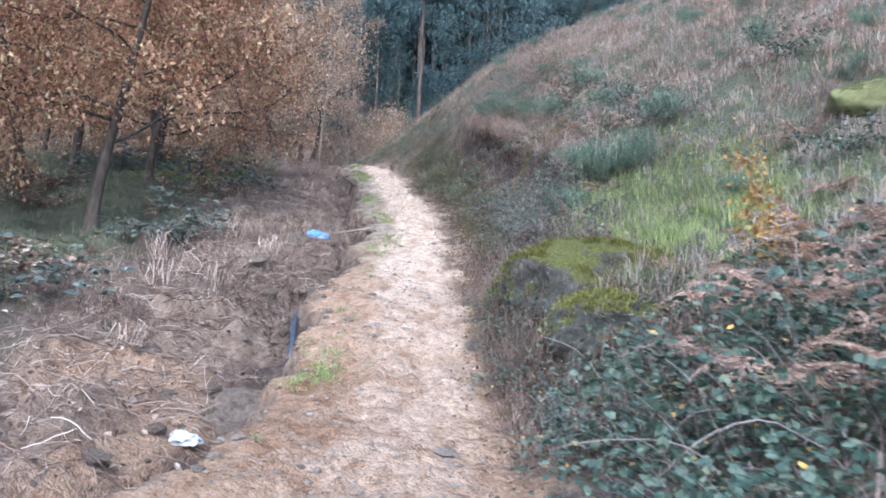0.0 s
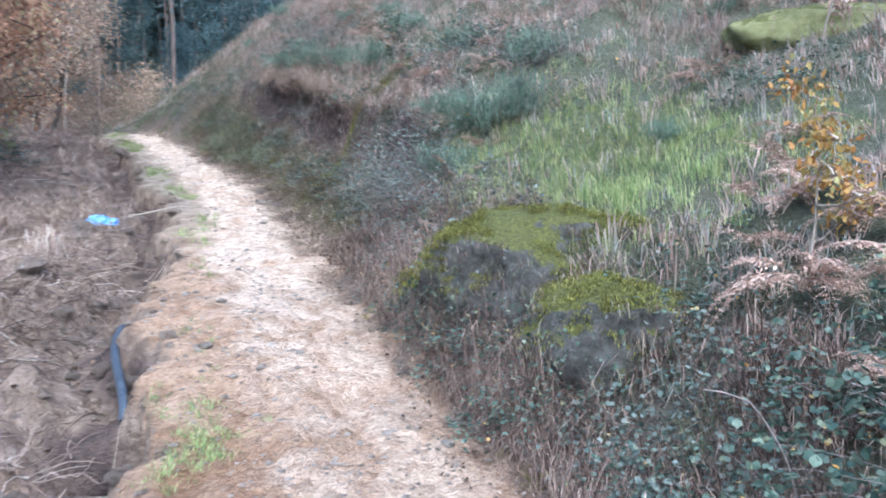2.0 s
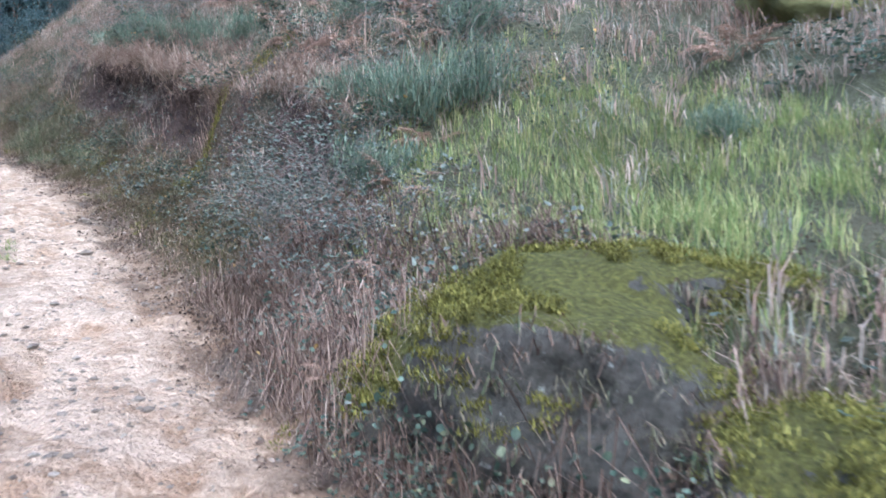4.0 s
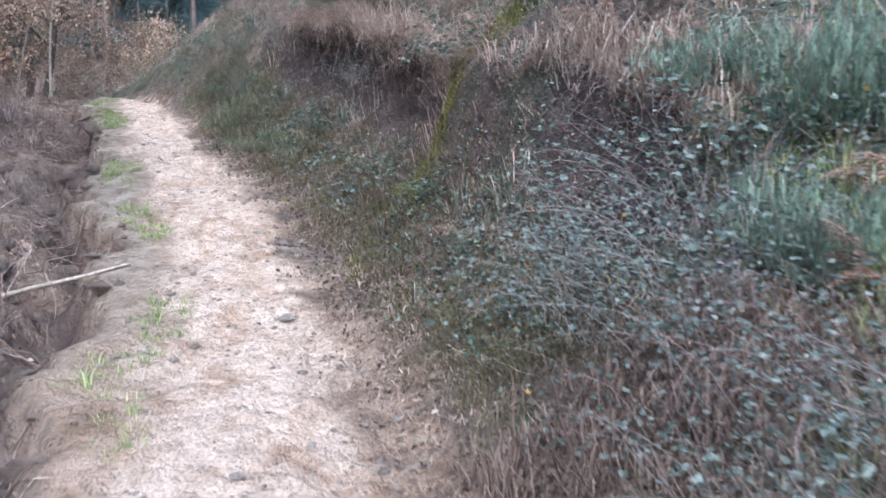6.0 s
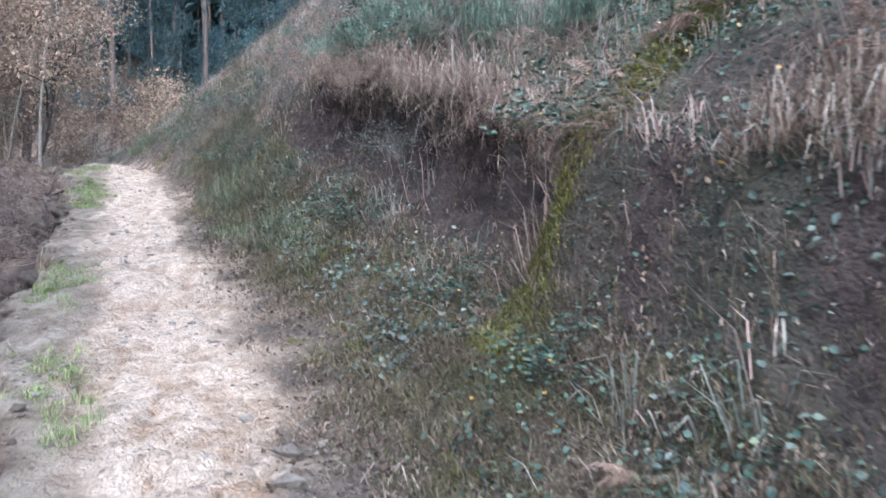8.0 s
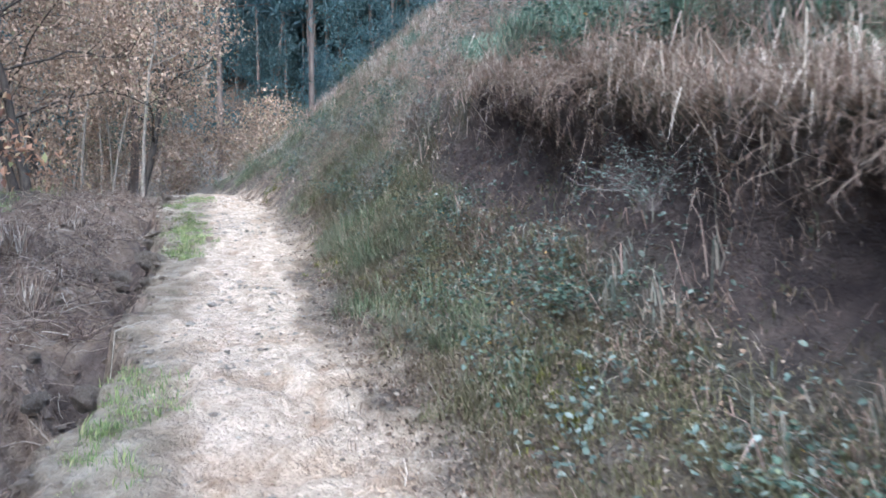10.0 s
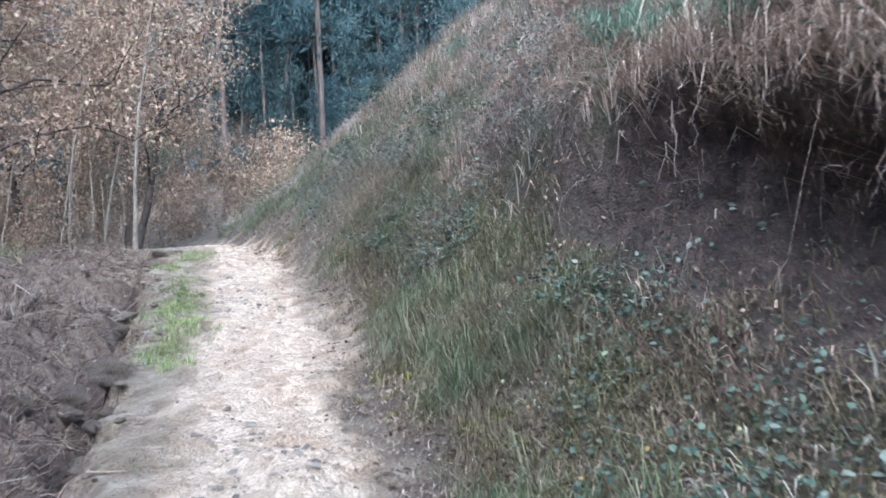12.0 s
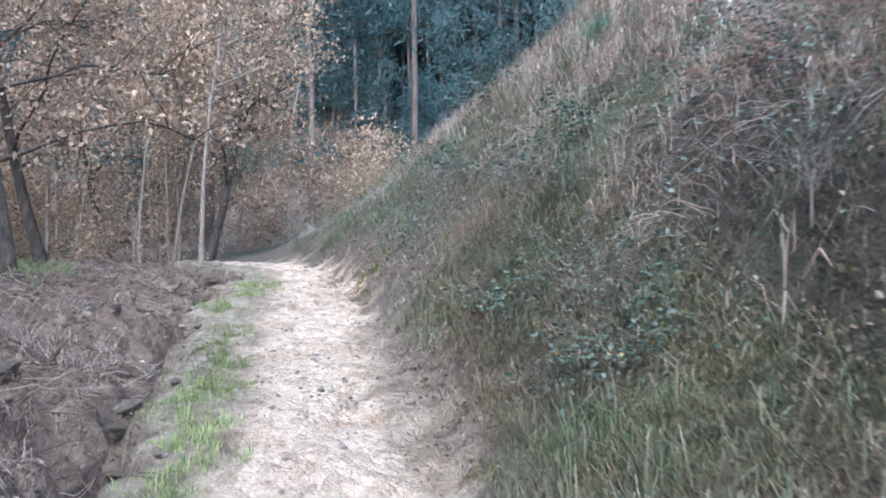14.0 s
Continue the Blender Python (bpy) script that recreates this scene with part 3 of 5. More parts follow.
for k, (x, y, a, sc, o) in enumerate([(-9.2, 10.5, 80, 1.0, oak_a), (-8.3, 15.2, 200, 1.05, oak_b), (-9.5, 20, 310, 1.2, oak_a), (-8.2, 22, 130, 1.1, oak_b), (-12.5, 14, 20, 1.2, oak_b),
                                      (-7.6, 30.5, 60, 1.15, oak_c), (-9.8, 26.5, 170, 1.2, oak_c), (-6.2, 35, 250, 1.2, oak_c), (-11, 33, 10, 1.4, oak_c), (-14, 22, 100, 1.4, oak_b), (-15, 29, 290, 1.5, oak_c), (-10, 39, 75, 1.5, oak_c)]):
    copy_thing(o, Matrix.Translation(at(x, y)) @ pose(0, 0, 0, 0, 0, a) @ Matrix.Scale(sc, 4))

FOREST = "tall eucalyptus forest"
eucas = []
for k in range(3):
    r = np.random.default_rng(40 + k)
    ob = thing("eucalyptus_tree", at((-2.05, -5.5, 3.5)[k], (50, 45, 66)[k]), "tall straight eucalyptus with blue-green hanging foliage", "tree", FOREST)
    H = (26, 22, 28)[k]
    trunk = wander((0, 0, -0.3), (0.01, 0, 1), H, 14, 0.018, r)
    chunks = [tube(trunk, (0.15, 0.13, 0.16)[k] * (1 - 0.8 * np.linspace(0, 1, 15)), 8)]
    tips = []
    for i in range(46):
        f = r.uniform((0.42, 0.34, 0.2)[k], 1.0)
        b = trunk[0] + (trunk[-1] - trunk[0]) * f
        a = r.uniform(0, 6.283)
        limb = wander(b, (np.cos(a), np.sin(a), 0.5), 3.9 * (1.15 - 0.75 * f) * r.uniform(0.6, 1.2), 5, 0.15, r, 0.04)
        chunks.append(tube(limb, np.linspace(0.05, 0.01, 6), 4))
        tips += list(limb[2:]) + [(limb[3] + limb[4]) / 2]
    part("trunk", joined("trunk", chunks, PALEBARK, True), ob)
    part("crown", joined("crown", [leaf_cloud(r, np.array(tips), 26, 0.6, 0.44, (SLIM_V * np.array([1.5, 1, 1]), SLIM_F), 1.0)], EUCA), ob)
    eucas.append(ob)
r = np.random.default_rng(9)
spots = []
while len(spots) < 95:
    x, y = r.uniform(-62, 52), r.uniform(44, 105)
    if -12 < x < 5 and y < 63 or any((x - a) ** 2 + (y - b) ** 2 < 9 for a, b in spots):
        continue
    spots.append((x, y))
spots += [(r.uniform(-18, 14), r.uniform(66, 100)) for k in range(34)]
for x, y in spots:
    copy_thing(eucas[r.integers(3)], Matrix.Translation(at(x, y)) @ pose(0, 0, 0, r.normal(0, 1.5), r.normal(0, 1.5), r.uniform(0, 360)) @ Matrix.Scale(r.uniform(0.75, 1.15), 4))

YOUNG = "young eucalyptus below the tall ones"
young = []
for k in range(2):
    r = np.random.default_rng(50 + k)
    ob = thing("young_eucalyptus", at((4.0, -12.0)[k], (47, 46)[k]), "bushy young eucalyptus with blue-green leaves", "tree", YOUNG)
    trunk = wander((0, 0, -0.2), (0.02, 0, 1), 7.5, 10, 0.04, r)
    chunks, tips = [tube(trunk, 0.06 * (1.05 - np.linspace(0, 1, 11)), 6)], []
    for i in range(34):
        b = trunk[0] + (trunk[-1] - trunk[0]) * r.uniform(0.06, 1.0)
        a = r.uniform(0, 6.283)
        limb = wander(b, (np.cos(a), np.sin(a), 0.4), r.uniform(0.8, 2.0), 4, 0.2, r, 0.03)
        chunks.append(tube(limb, np.linspace(0.02, 0.005, 5), 3))
        tips += list(limb[1:])
    part("trunk", joined("trunk", chunks, PALEBARK, True), ob)
    part("crown", joined("crown", [leaf_cloud(r, np.array(tips), 22, 0.36, 0.28, (SLIM_V * np.array([1.6, 1, 1]), SLIM_F), 1.0)], EUCA), ob)
    young.append(ob)
r = np.random.default_rng(19)
for k in range(100):
    x, y = r.uniform(-45, 40), r.uniform(45, 95)
    if -14 < x < 6 and y < 53:
        continue
    copy_thing(young[r.integers(2)], Matrix.Translation(at(x, y)) @ pose(0, 0, 0, r.normal(0, 4), r.normal(0, 4), r.uniform(0, 360)) @ Matrix.Scale(r.uniform(0.7, 1.4), 4))
for k in range(46):
    x, y = r.uniform(-26, 24), r.uniform(80, 112)
    copy_thing(young[r.integers(2)], Matrix.Translation(at(x, y)) @ pose(0, 0, 0, 0, 0, r.uniform(0, 360)) @ Matrix.Scale(r.uniform(1.8, 2.8), 4))
brush = []
for k in range(2):
    r2 = np.random.default_rng(55 + k)
    brush.append(tree("thicket_bush", at((-7.5, -3.0)[k], (33, 40)[k]), 57 + k, 2.2, 0.02, 1.3, 9, 0.075, PALEOAK, TWIG, "tangled leafless thicket with faded brown leaves", "bush", "brown thicket under the trees", start=0.03, forks=11, twigs=4, shape=(DART_V, SLIM_F)))
for k in range(75):
    x, y = r.uniform(-24, 8), r.uniform(31, 48)
    if x > float(left_edge(np.array(y))) - 0.8 and y < 36:
        continue
    copy_thing(brush[r.integers(2)], Matrix.Translation(at(x, y)) @ pose(0, 0, 0, 0, 0, r.uniform(0, 360)) @ Matrix.Scale(r.uniform(0.7, 1.5), 4))

# ---- distance: glowing backdrop behind the forest, painted as hazy wooded hillside ----
mist, mn, ml, mb = material("glowing_far_haze", 1.0, 0.0)
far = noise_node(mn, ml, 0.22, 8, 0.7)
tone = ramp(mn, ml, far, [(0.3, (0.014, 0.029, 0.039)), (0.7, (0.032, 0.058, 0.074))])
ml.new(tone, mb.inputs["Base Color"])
# the haze colour also glows, in place of lit mist
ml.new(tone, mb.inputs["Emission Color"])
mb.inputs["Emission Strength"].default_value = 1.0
a = np.linspace(-1.2, 1.2, 50)
HA, HZ = np.meshgrid(a, np.linspace(0, 95, 20))
HR = 125 + 8 * lump(HA * 8, HZ * 0.1, 1.0, 94)
tagged(new("backdrop", grid_mesh("backdrop", HR * np.sin(HA), HR * np.cos(HA), HZ, mist)), "glowing backdrop with the blue-green haze of a far wood painted on", "far wood", kind="structure")

# ---- boulders ----


def boulder(name, place, size, seed, mat, label, flat=0.55, turn=0.0, tufts=0):
    bm = bmesh.new()
    bmesh.ops.create_icosphere(bm, subdivisions=5, radius=1)
    off = Vector((seed * 3.1, seed * 1.7, 0))
    for v in bm.verts:
        p = v.co.normalized()
        d = 1 + 0.30 * noise.noise(p * 1.1 + off) + 0.15 * noise.noise(p * 2.6 + off) + 0.09 * noise.noise(p * 5 + off) + 0.05 * abs(noise.noise(p * 9 + off)) + 0.03 * noise.noise(p * 18 + off)
        c = p * d
        c.z = flat + 0.45 * (c.z - flat) if c.z > flat else c.z
        v.co = Vector((c.x * size[0], c.y * size[1], c.z * size[2]))
    me = bpy.data.meshes.new(name)
    bm.to_mesh(me)
    bm.free()
    for f in me.polygons:
        f.use_smooth = True
    me.materials.append(mat)
    ob = new(name, me)
    ob.matrix_world = Matrix.Translation(place) @ pose(0, 0, 0, 0, 0, turn)
    up = np.array([(v.co.x, v.co.y, v.co.z, v.normal.z) for v in me.vertices])
    if tufts:
        r = np.random.default_rng(int(seed))
        pick = up[(up[:, 3] > 0.15) & (np.array([noise.noise(Vector(v[:3]) * 2.2 + off) + 0.9 * noise.noise(Vector(v[:3]) * 7 + off) for v in up]) > 0.0)]
        pick = pick[r.integers(0, len(pick), tufts)][:, :3] + r.normal(0, 0.02, (tufts, 3)) * np.array([1, 1, 0.2])
        part("moss_cover", joined("moss_cover", [blades(np.repeat(pick, 6, 0) + r.normal(0, 0.012, (tufts * 6, 3)), 0.028, 0.005, 0.9, r)], MOSSY), ob, "yellow-green moss in uneven patches")
    if tufts:
        top = up[(up[:, 3] > -0.35) & (up[:, 3] < 0.4)]
        seat = top[r.integers(0, len(top), tufts // 14)][:, :3]
        for kind2, mat2, words in (("lodged_grass", GRASS, "grass lodged on the rock"), ("lodged_straw", TWIGGY, "brown straw hanging over the rock")):
            spot = np.repeat(seat[r.random(len(seat)) < 0.6], 9, 0)
            part(kind2, joined(kind2, [blades(spot + r.normal(0, 0.03, spot.shape) * np.array([1, 1, 0.3]), 0.13, 0.005, 1.1, r, 1.2)], mat2), ob, words)
        side = up[(up[:, 3] < 0.5) & (up[:, 2] < 0.25 * size[2])]
        spot = side[r.integers(0, len(side), tufts // 3)][:, :3] * 1.03 + r.normal(0, 0.03, (tufts // 3, 3))
        part("creeping_leaves", joined("creeping_leaves", [strew(LEAF_V * np.array([1.4, 1, 1]), LEAF_F, spot, random_turns(len(spot), 0.8, r), (0.034 * r.uniform(0.5, 1.3, len(spot)))[:, None])], BRAMBLE), ob, "small creeping leaves on the rock's flank")
    return tagged(ob, label, "rock")


boulder("boulder", (1.5, 7.3, 0.8), (0.95, 0.95, 0.82), 1, ROCK, "dark boulder capped with yellow-green moss beside the path", 0.62, 15, 10000)
boulder("boulder", (1.3, 5.95, 0.78), (0.48, 0.42, 0.42), 2, ROCK, "small mossy boulder half sunk in the bank", 0.5, 60, 1500)
boulder("boulder", at(5.6, 8.5, -0.45), (1.3, 0.75, 0.52), 3, stone_material("pale_mossy_slab", (0.19, 0.19, 0.075), (0.36, 0.35, 0.155), 1.25), "pale yellowish slab of rock on the hillside", 0.4, -25)

# ---- brambles, ferns and shrubs ----


def bramble_parts(seed, radius, height, canes, leaves, size, leaf=BRAMBLE, cane_mat=CANE, thick=0.0027, shape=(LEAF_V * np.array([1.65, 1, 1]), LEAF_F)):
    r = np.random.default_rng(seed)
    stems, spots = [], []
    for i in range(canes):
        a = r.uniform(0, 6.283)
        c = wander((r.normal(0, radius * 0.25), r.normal(0, radius * 0.25), -0.05), (np.cos(a) * 0.6, np.sin(a) * 0.6, 1.2), radius * 1.2 + height * 0.9, 9, 0.12, r, 0.17)
        stems.append(tube(c, thick * np.linspace(1, 0.4, 10), 4))
        spots.append(c[2:])
    spots = np.concatenate(spots)
    pts = spots[r.integers(0, len(spots), leaves)] + r.normal(0, 0.07, (leaves, 3))
    pts[:, 2] = np.maximum(pts[:, 2], 0.02)
    third = []
    yaw, tip = r.uniform(0, 6.283, leaves), r.normal(0.15, 0.7, leaves)
    for k in (-1.15, 0, 1.15):
        third.append(strew(*shape, pts, turn_z(yaw) @ turn_x(tip) @ turn_y(r.normal(0, 0.35, leaves)) @ turn_z(np.full(leaves, k)), (size * r.uniform(0.6, 1.25, leaves))[:, None]))
    return joined("cane_tangle", stems, cane_mat, True), joined("foliage", third, leaf)


def bush(name, place, meshes, label, category, group, scale=1.0, turn=0.0, squash=1.0):
    ob = thing(name, place, label, category, group)
    part("cane_tangle", meshes[0], ob)
    part("foliage", meshes[1], ob)
    ob.matrix_world = Matrix.Translation(place) @ pose(0, 0, 0, 0, 0, turn) @ Matrix.Diagonal((scale, scale, scale * squash, 1))
    return ob


BR = [bramble_parts(60 + k, 0.42, 0.55, 18, 430, 0.037) for k in range(3)]
SH = [bramble_parts(70 + k, 0.34, 0.62, 34, 620, 0.019, SILVER, CANE, 0.0018, (LEAF_V * np.array([1.2, 1, 1]), LEAF_F)) for k in range(2)]
r = np.random.default_rng(12)
THICKET = "bramble thicket beside the path"
for x, y, sc in [(0.95, 3.15, .8), (1.3, 2.75, .9), (1.2, 3.55, .8), (1.7, 3.1, .9), (1.55, 3.85, .8), (1.0, 4.1, .6), (2.1, 3.6, .85), (2.0, 4.2, .7), (1.45, 4.4, .6), (2.5, 3.0, .95), (1.0, 2.4, .75), (1.7, 2.3, .9), (0.8, 4.6, .4), (2.7, 4.0, .7)]:
    bush("bramble_bush", at(x, y), BR[r.integers(3)], "tangled bramble with dark green leaves and a few yellow ones", "bush", THICKET, sc, r.uniform(0, 360))
for x, y, sc in [(0.62, 5.7, .45), (0.7, 6.3, .5), (1.6, 5.7, .6), (0.95, 17.0, .6), (.62, 16.1, .5), (1.25, 16.2, .55), (0.1, 23.2, .6), (1.7, 10.1, .6),
                 (0.9, 14.3, .5), (-0.4, 24.0, .6), (-0.9, 26.2, .6), (2.6, 11.5, .7), (2.4, 15.2, .8), (1.3, 18.0, .7), (1.6, 20.5, .8), (3.8, 7.6, .7), (4.6, 11, .8), (0.6, 6.9, .42), (0.75, 6.45, .5), (0.55, 7.5, .38), (0.2, 18.6, .5), (-0.2, 20.7, .5), (-0.6, 22.2, .5), (-0.3, 27, .8), (1.4, 13.6, .6), (1.0, 13, .5), (2.3, 13.4, .8)]:
    bush("bramble_bush", at(x, y), BR[r.integers(3)], "low bramble trailing over the grassy bank", "bush", "brambles along the bank", sc, r.uniform(0, 360), 0.8)
for x, y, sc in [(1.1, 9.7, .9), (1.0, 10.2, .85), (1.3, 9.9, 1.0), (1.15, 10.5, .9), (1.45, 10.2, 1.0), (0.85, 9.0, .8), (1.3, 17.2, .7), (1.5, 17.8, .8), (1.2, 18.4, .7), (1.7, 16.8, .8), (1.05, 18.9, .7), (1.6, 18.6, .9), (1.9, 17.4, .9), (1.1, 9.35, 1.05), (1.25, 8.85, .8), (0.55, 20.6, .85), (0.35, 20.1, .7), (0.75, 21.2, .8), (-0.1, 22.8, .6), (-0.35, 23.6, .6), (-0.8, 25.4, .7), (2.1, 9.9, 1.0), (2.6, 10.5, 1.1), (0.9, 15.9, .5), (-0.2, 21.5, .7), (-1.0, 24.6, .6), (0.9, 19.4, .8), (1.3, 22, 1)]:
    bush("shrub", at(x, y), SH[r.integers(2)], "loose shrub with small grey-green leaves on thin stems", "shrub", "shrubs on the bank", sc, r.uniform(0, 360))
UN = [bramble_parts(75 + k, 0.42, 0.55, 9, 330, 0.07, (SILVER, LITTER)[k], CANE, 0.004, (DART_V * np.array([1.2, 1, 1]), SLIM_F)) for k in range(2)]
GREEN = "green undergrowth below the oaks"
for k in range(60):
    x, y = r.uniform(-13, -3.3), r.uniform(6.5, 38)
    if gully_edge(np.array(y)) - x < 2.3:
        continue
    bush("bramble_bush", at(x, y), UN[r.integers(2)], "leafy undergrowth of bramble below the brown oaks", "bush", GREEN, r.uniform(0.8, 1.5), r.uniform(0, 360), 0.75)


def frond(r, length, droop, pairs=15, detail=True):
    """One bracken frond from the origin along +y, as triangles."""
    t = np.linspace(0, 1, 10)
    spine = np.stack([0.05 * np.sin(t * 3 + r.uniform(0, 6)), t * length * (1 - 0.2 * droop * t), length * (0.75 * t - droop * t ** 2)], -1)
    out = [tube(spine, np.linspace(0.005, 0.0015, 10) * length * 1.3, 3)]
    for i in range(pairs):
        f = 0.28 + 0.7 * i / pairs
        c = np.array([np.interp(f, t, spine[:, j]) for j in range(3)])
        reach = length * 0.36 * (1.03 - f) ** 0.8
        for side in (-1, 1):
            ang = side * r.uniform(1.0, 1.3)
            dirn = np.array([-np.sin(ang) * -1, np.cos(ang), r.normal(-0.15, 0.2)])
            if detail:
                m = 7
                u = np.linspace(0.08, 1, m)
                pts = c + dirn * (u * reach)[:, None] + np.array([0, 0, -0.25]) * (u ** 2 * reach)[:, None]
                sz = reach * 0.34 * (1.1 - u)
                for sg in (-0.8, 0.8):
                    yaw = np.full(m, -ang + sg)
                    out.append(strew(SLIM_V * np.array([2.0, 1, 1]), SLIM_F, pts, turn_z(yaw) @ turn_x(r.normal(-0.2, 0.3, m)), sz[:, None]))
            else:
                out.append(strew(SLIM_V * np.array([2.2, 1, 1]), SLIM_F, c[None], turn_z(np.array([-ang])) @ turn_x(r.normal(-0.2, 0.3, 1)), np.array([[reach]])))
    return out


def fern_mesh(seed, fronds, length, droop, detail=True):
    r = np.random.default_rng(seed)
    out = []
    for i in range(fronds):
        m = turn_z(np.array([r.uniform(0, 6.283)]))[0] @ turn_x(np.array([r.uniform(-0.3, 0.5)]))[0]
        out += [(v @ m.T, f) for v, f in frond(r, length * r.uniform(0.7, 1.2), droop * r.uniform(0.6, 1.4), 15, detail)]
    return joined("fronds", out, BRACKEN)


FERN = [fern_mesh(80 + k, 8, 0.55, 0.75) for k in range(3)]
for x, y, sc in [(1.9, 3.95, .9), (2.5, 3.8, 1.0), (2.9, 4.9, 1.1), (2.6, 4.7, 1.1), (3.0, 4.3, 1.1), (3.3, 4.9, 1.2), (2.1, 5.6, 1.0), (2.5, 5.2, 1.0), (3.7, 5.6, 1.2), (2.4, 6.1, .9), (1.9, 5.2, 1.1), (2.7, 5.6, 1.1), (3.2, 5.3, 1.1), (1.75, 2.9, 0.8), (1.55, 3.5, 0.8), (2.15, 2.75, 1.2), (2.4, 3.4, 1.2), (1.9, 3.6, 0.9), (1.35, 4.1, 0.6), (1.85, 4.35, 1.0), (3.6, 4.4, 1.2), (2.9, 6.3, 1),
                 (0.75, 6.9, .5), (0.65, 7.9, .6), (0.8, 8.6, .65), (1.15, 9.6, .7), (1.5, 9.3, .75), (1.1, 8.5, .6), (1.9, 9.6, .7), (0.55, 20.9, .6), (0.95, 16.6, .4), (1.0, 12.1, .4), (3.4, 7.0, .9), (4.2, 6.2, 1.1), (3.9, 8.8, .9),
                 (-4.2, 9.5, .9), (-3.5, 12.9, .8), (-5, 14, 1), (-6, 10, 1.1), (-4.4, 19.6, .9)]:
    ob = thing("bracken_fern", at(x, y), "dead rust-brown bracken with curled drooping fronds", "fern", "dead bracken on the slope")
    part("fronds", FERN[r.integers(3)], ob)
    ob.matrix_world = Matrix.Translation(at(x, y, 0.32 if y < 4.5 else 0.0)) @ pose(0, 0, 0, 0, 0, r.uniform(0, 360)) @ Matrix.Scale(sc, 4)



def gorse_mesh(seed):
    """A rounded bush of upright green spines on many thin stems."""
    r2 = np.random.default_rng(seed)
    stems, spots = [], []
    for i in range(30):
        a = r2.uniform(0, 6.283)
        c = wander((r2.normal(0, 0.05), r2.normal(0, 0.05), -0.04), (np.cos(a) * 0.7, np.sin(a) * 0.7, r2.uniform(0.5, 1.5)), r2.uniform(0.3, 0.55), 6, 0.15, r2, -0.03)
        stems.append(tube(c, 0.004 * np.linspace(1, 0.4, 7), 3))
        spots.append(c[2:])
    p = np.repeat(np.concatenate(spots), 14, 0)
    return joined("stem_tangle", stems, TWIG, True), joined("foliage", [blades(p + r2.normal(0, 0.035, p.shape), 0.13, 0.006, 0.5, r2, 0.3)], GORSE)


GO = [gorse_mesh(90 + k) for k in range(3)]
r = np.random.default_rng(92)
for k in range(95):
    if k < 14:
        x, y, sc = ((1.5, 9.5, 1.0), (1.9, 9.9, 1.1), (2.3, 9.7, 1.0), (1.75, 10.5, 0.9), (2.8, 10.6, 1.2), (2.5, 12.2, 1.0),
                    (0.95, 17.0, 0.9), (0.8, 18.0, 0.9), (0.7, 18.8, 0.8), (1.3, 16.2, 1.0), (1.5, 15.4, 0.9), (1.2, 17.6, 1.0), (0.75, 19.6, 0.7), (1.9, 14.6, 0.9))[k]
    else:
        y = r.uniform(6.5, 27)
        x, sc = float(right_edge(np.array(y))) + r.uniform(2.4, 11), r.uniform(0.4, 0.9)
        if y < 12 and x < 5 and lump(x, y, 0.7, 93) < 0.3:
            continue
    ob = thing("gorse_bush", at(x, y), "rounded blue-green gorse bush on the grassy hillside", "bush", "gorse on the hillside")
    part("stem_tangle", GO[k % 3][0], ob)
    part("foliage", GO[k % 3][1], ob)
    ob.matrix_world = Matrix.Translation(at(x, y)) @ pose(0, 0, 0, 0, 0, r.uniform(0, 360)) @ Matrix.Diagonal((sc, sc, sc * r.uniform(0.7, 1.0), 1))


def tangle_mesh(seed):
    """Dead canes that arch out of the turf towards -x and hang down, forked at their ends."""
    r2 = np.random.default_rng(seed)
    out = []
    for i in range(46):
        c = wander((r2.normal(0.1, 0.12), r2.normal(0, 0.28), -0.03), (-0.7 + r2.normal(0, 0.5), r2.normal(0, 0.7), r2.uniform(0.2, 1.2)), r2.uniform(0.3, 0.85), 9, 0.2, r2, 0.2)
        out.append(tube(c, r2.uniform(0.001, 0.0028) * np.linspace(1, 0.4, 10), 3))
        for j in range(3):
            b = c[r2.integers(3, 9)]
            out.append(tube(wander(b, r2.normal(0, 1, 3) + np.array([-0.3, 0, -0.3]), r2.uniform(0.08, 0.22), 4, 0.3, r2, 0.15), np.linspace(0.0016, 0.0007, 5), 3))
    return joined("cane_tangle", out, TWIGGY)


TA = [tangle_mesh(95 + k) for k in range(3)]
for k in range(75):
    y = r.uniform(10.3, 12.6) if k < 6 else r.uniform(13.2, 25)
    x = float(right_edge(np.array(y))) + (r.uniform(1.35, 2.0) if y < 21 else r.uniform(0.7, 2.0))
    ob = thing("dead_bramble_tangle", at(x, y), "brown leafless bramble canes arching over the earth bank", "dead bramble", "dead tangles on the bank's brow")
    part("cane_tangle", TA[k % 3], ob)
    ob.matrix_world = Matrix.Translation(at(x, y)) @ pose(0, 0, 0, 0, 0, r.uniform(-35, 35)) @ Matrix.Scale(r.uniform(0.45, 0.95), 4)
for k in range(46):
    y = r.uniform(10.5, 12.5) if k < 8 else r.uniform(13.5, 23)
    x = float(right_edge(np.array(y))) + r.uniform(1.45, 3.0)
    ob = thing("bracken_fern", at(x, y), "dead rust-brown bracken heaped on the bank's brow", "fern", "dead bracken on the slope")
    part("fronds", FERN[k % 3], ob)
    ob.matrix_world = Matrix.Translation(at(x, y)) @ pose(0, 0, 0, 0, -12, r.uniform(0, 360)) @ Matrix.Scale(r.uniform(0.45, 0.85), 4)

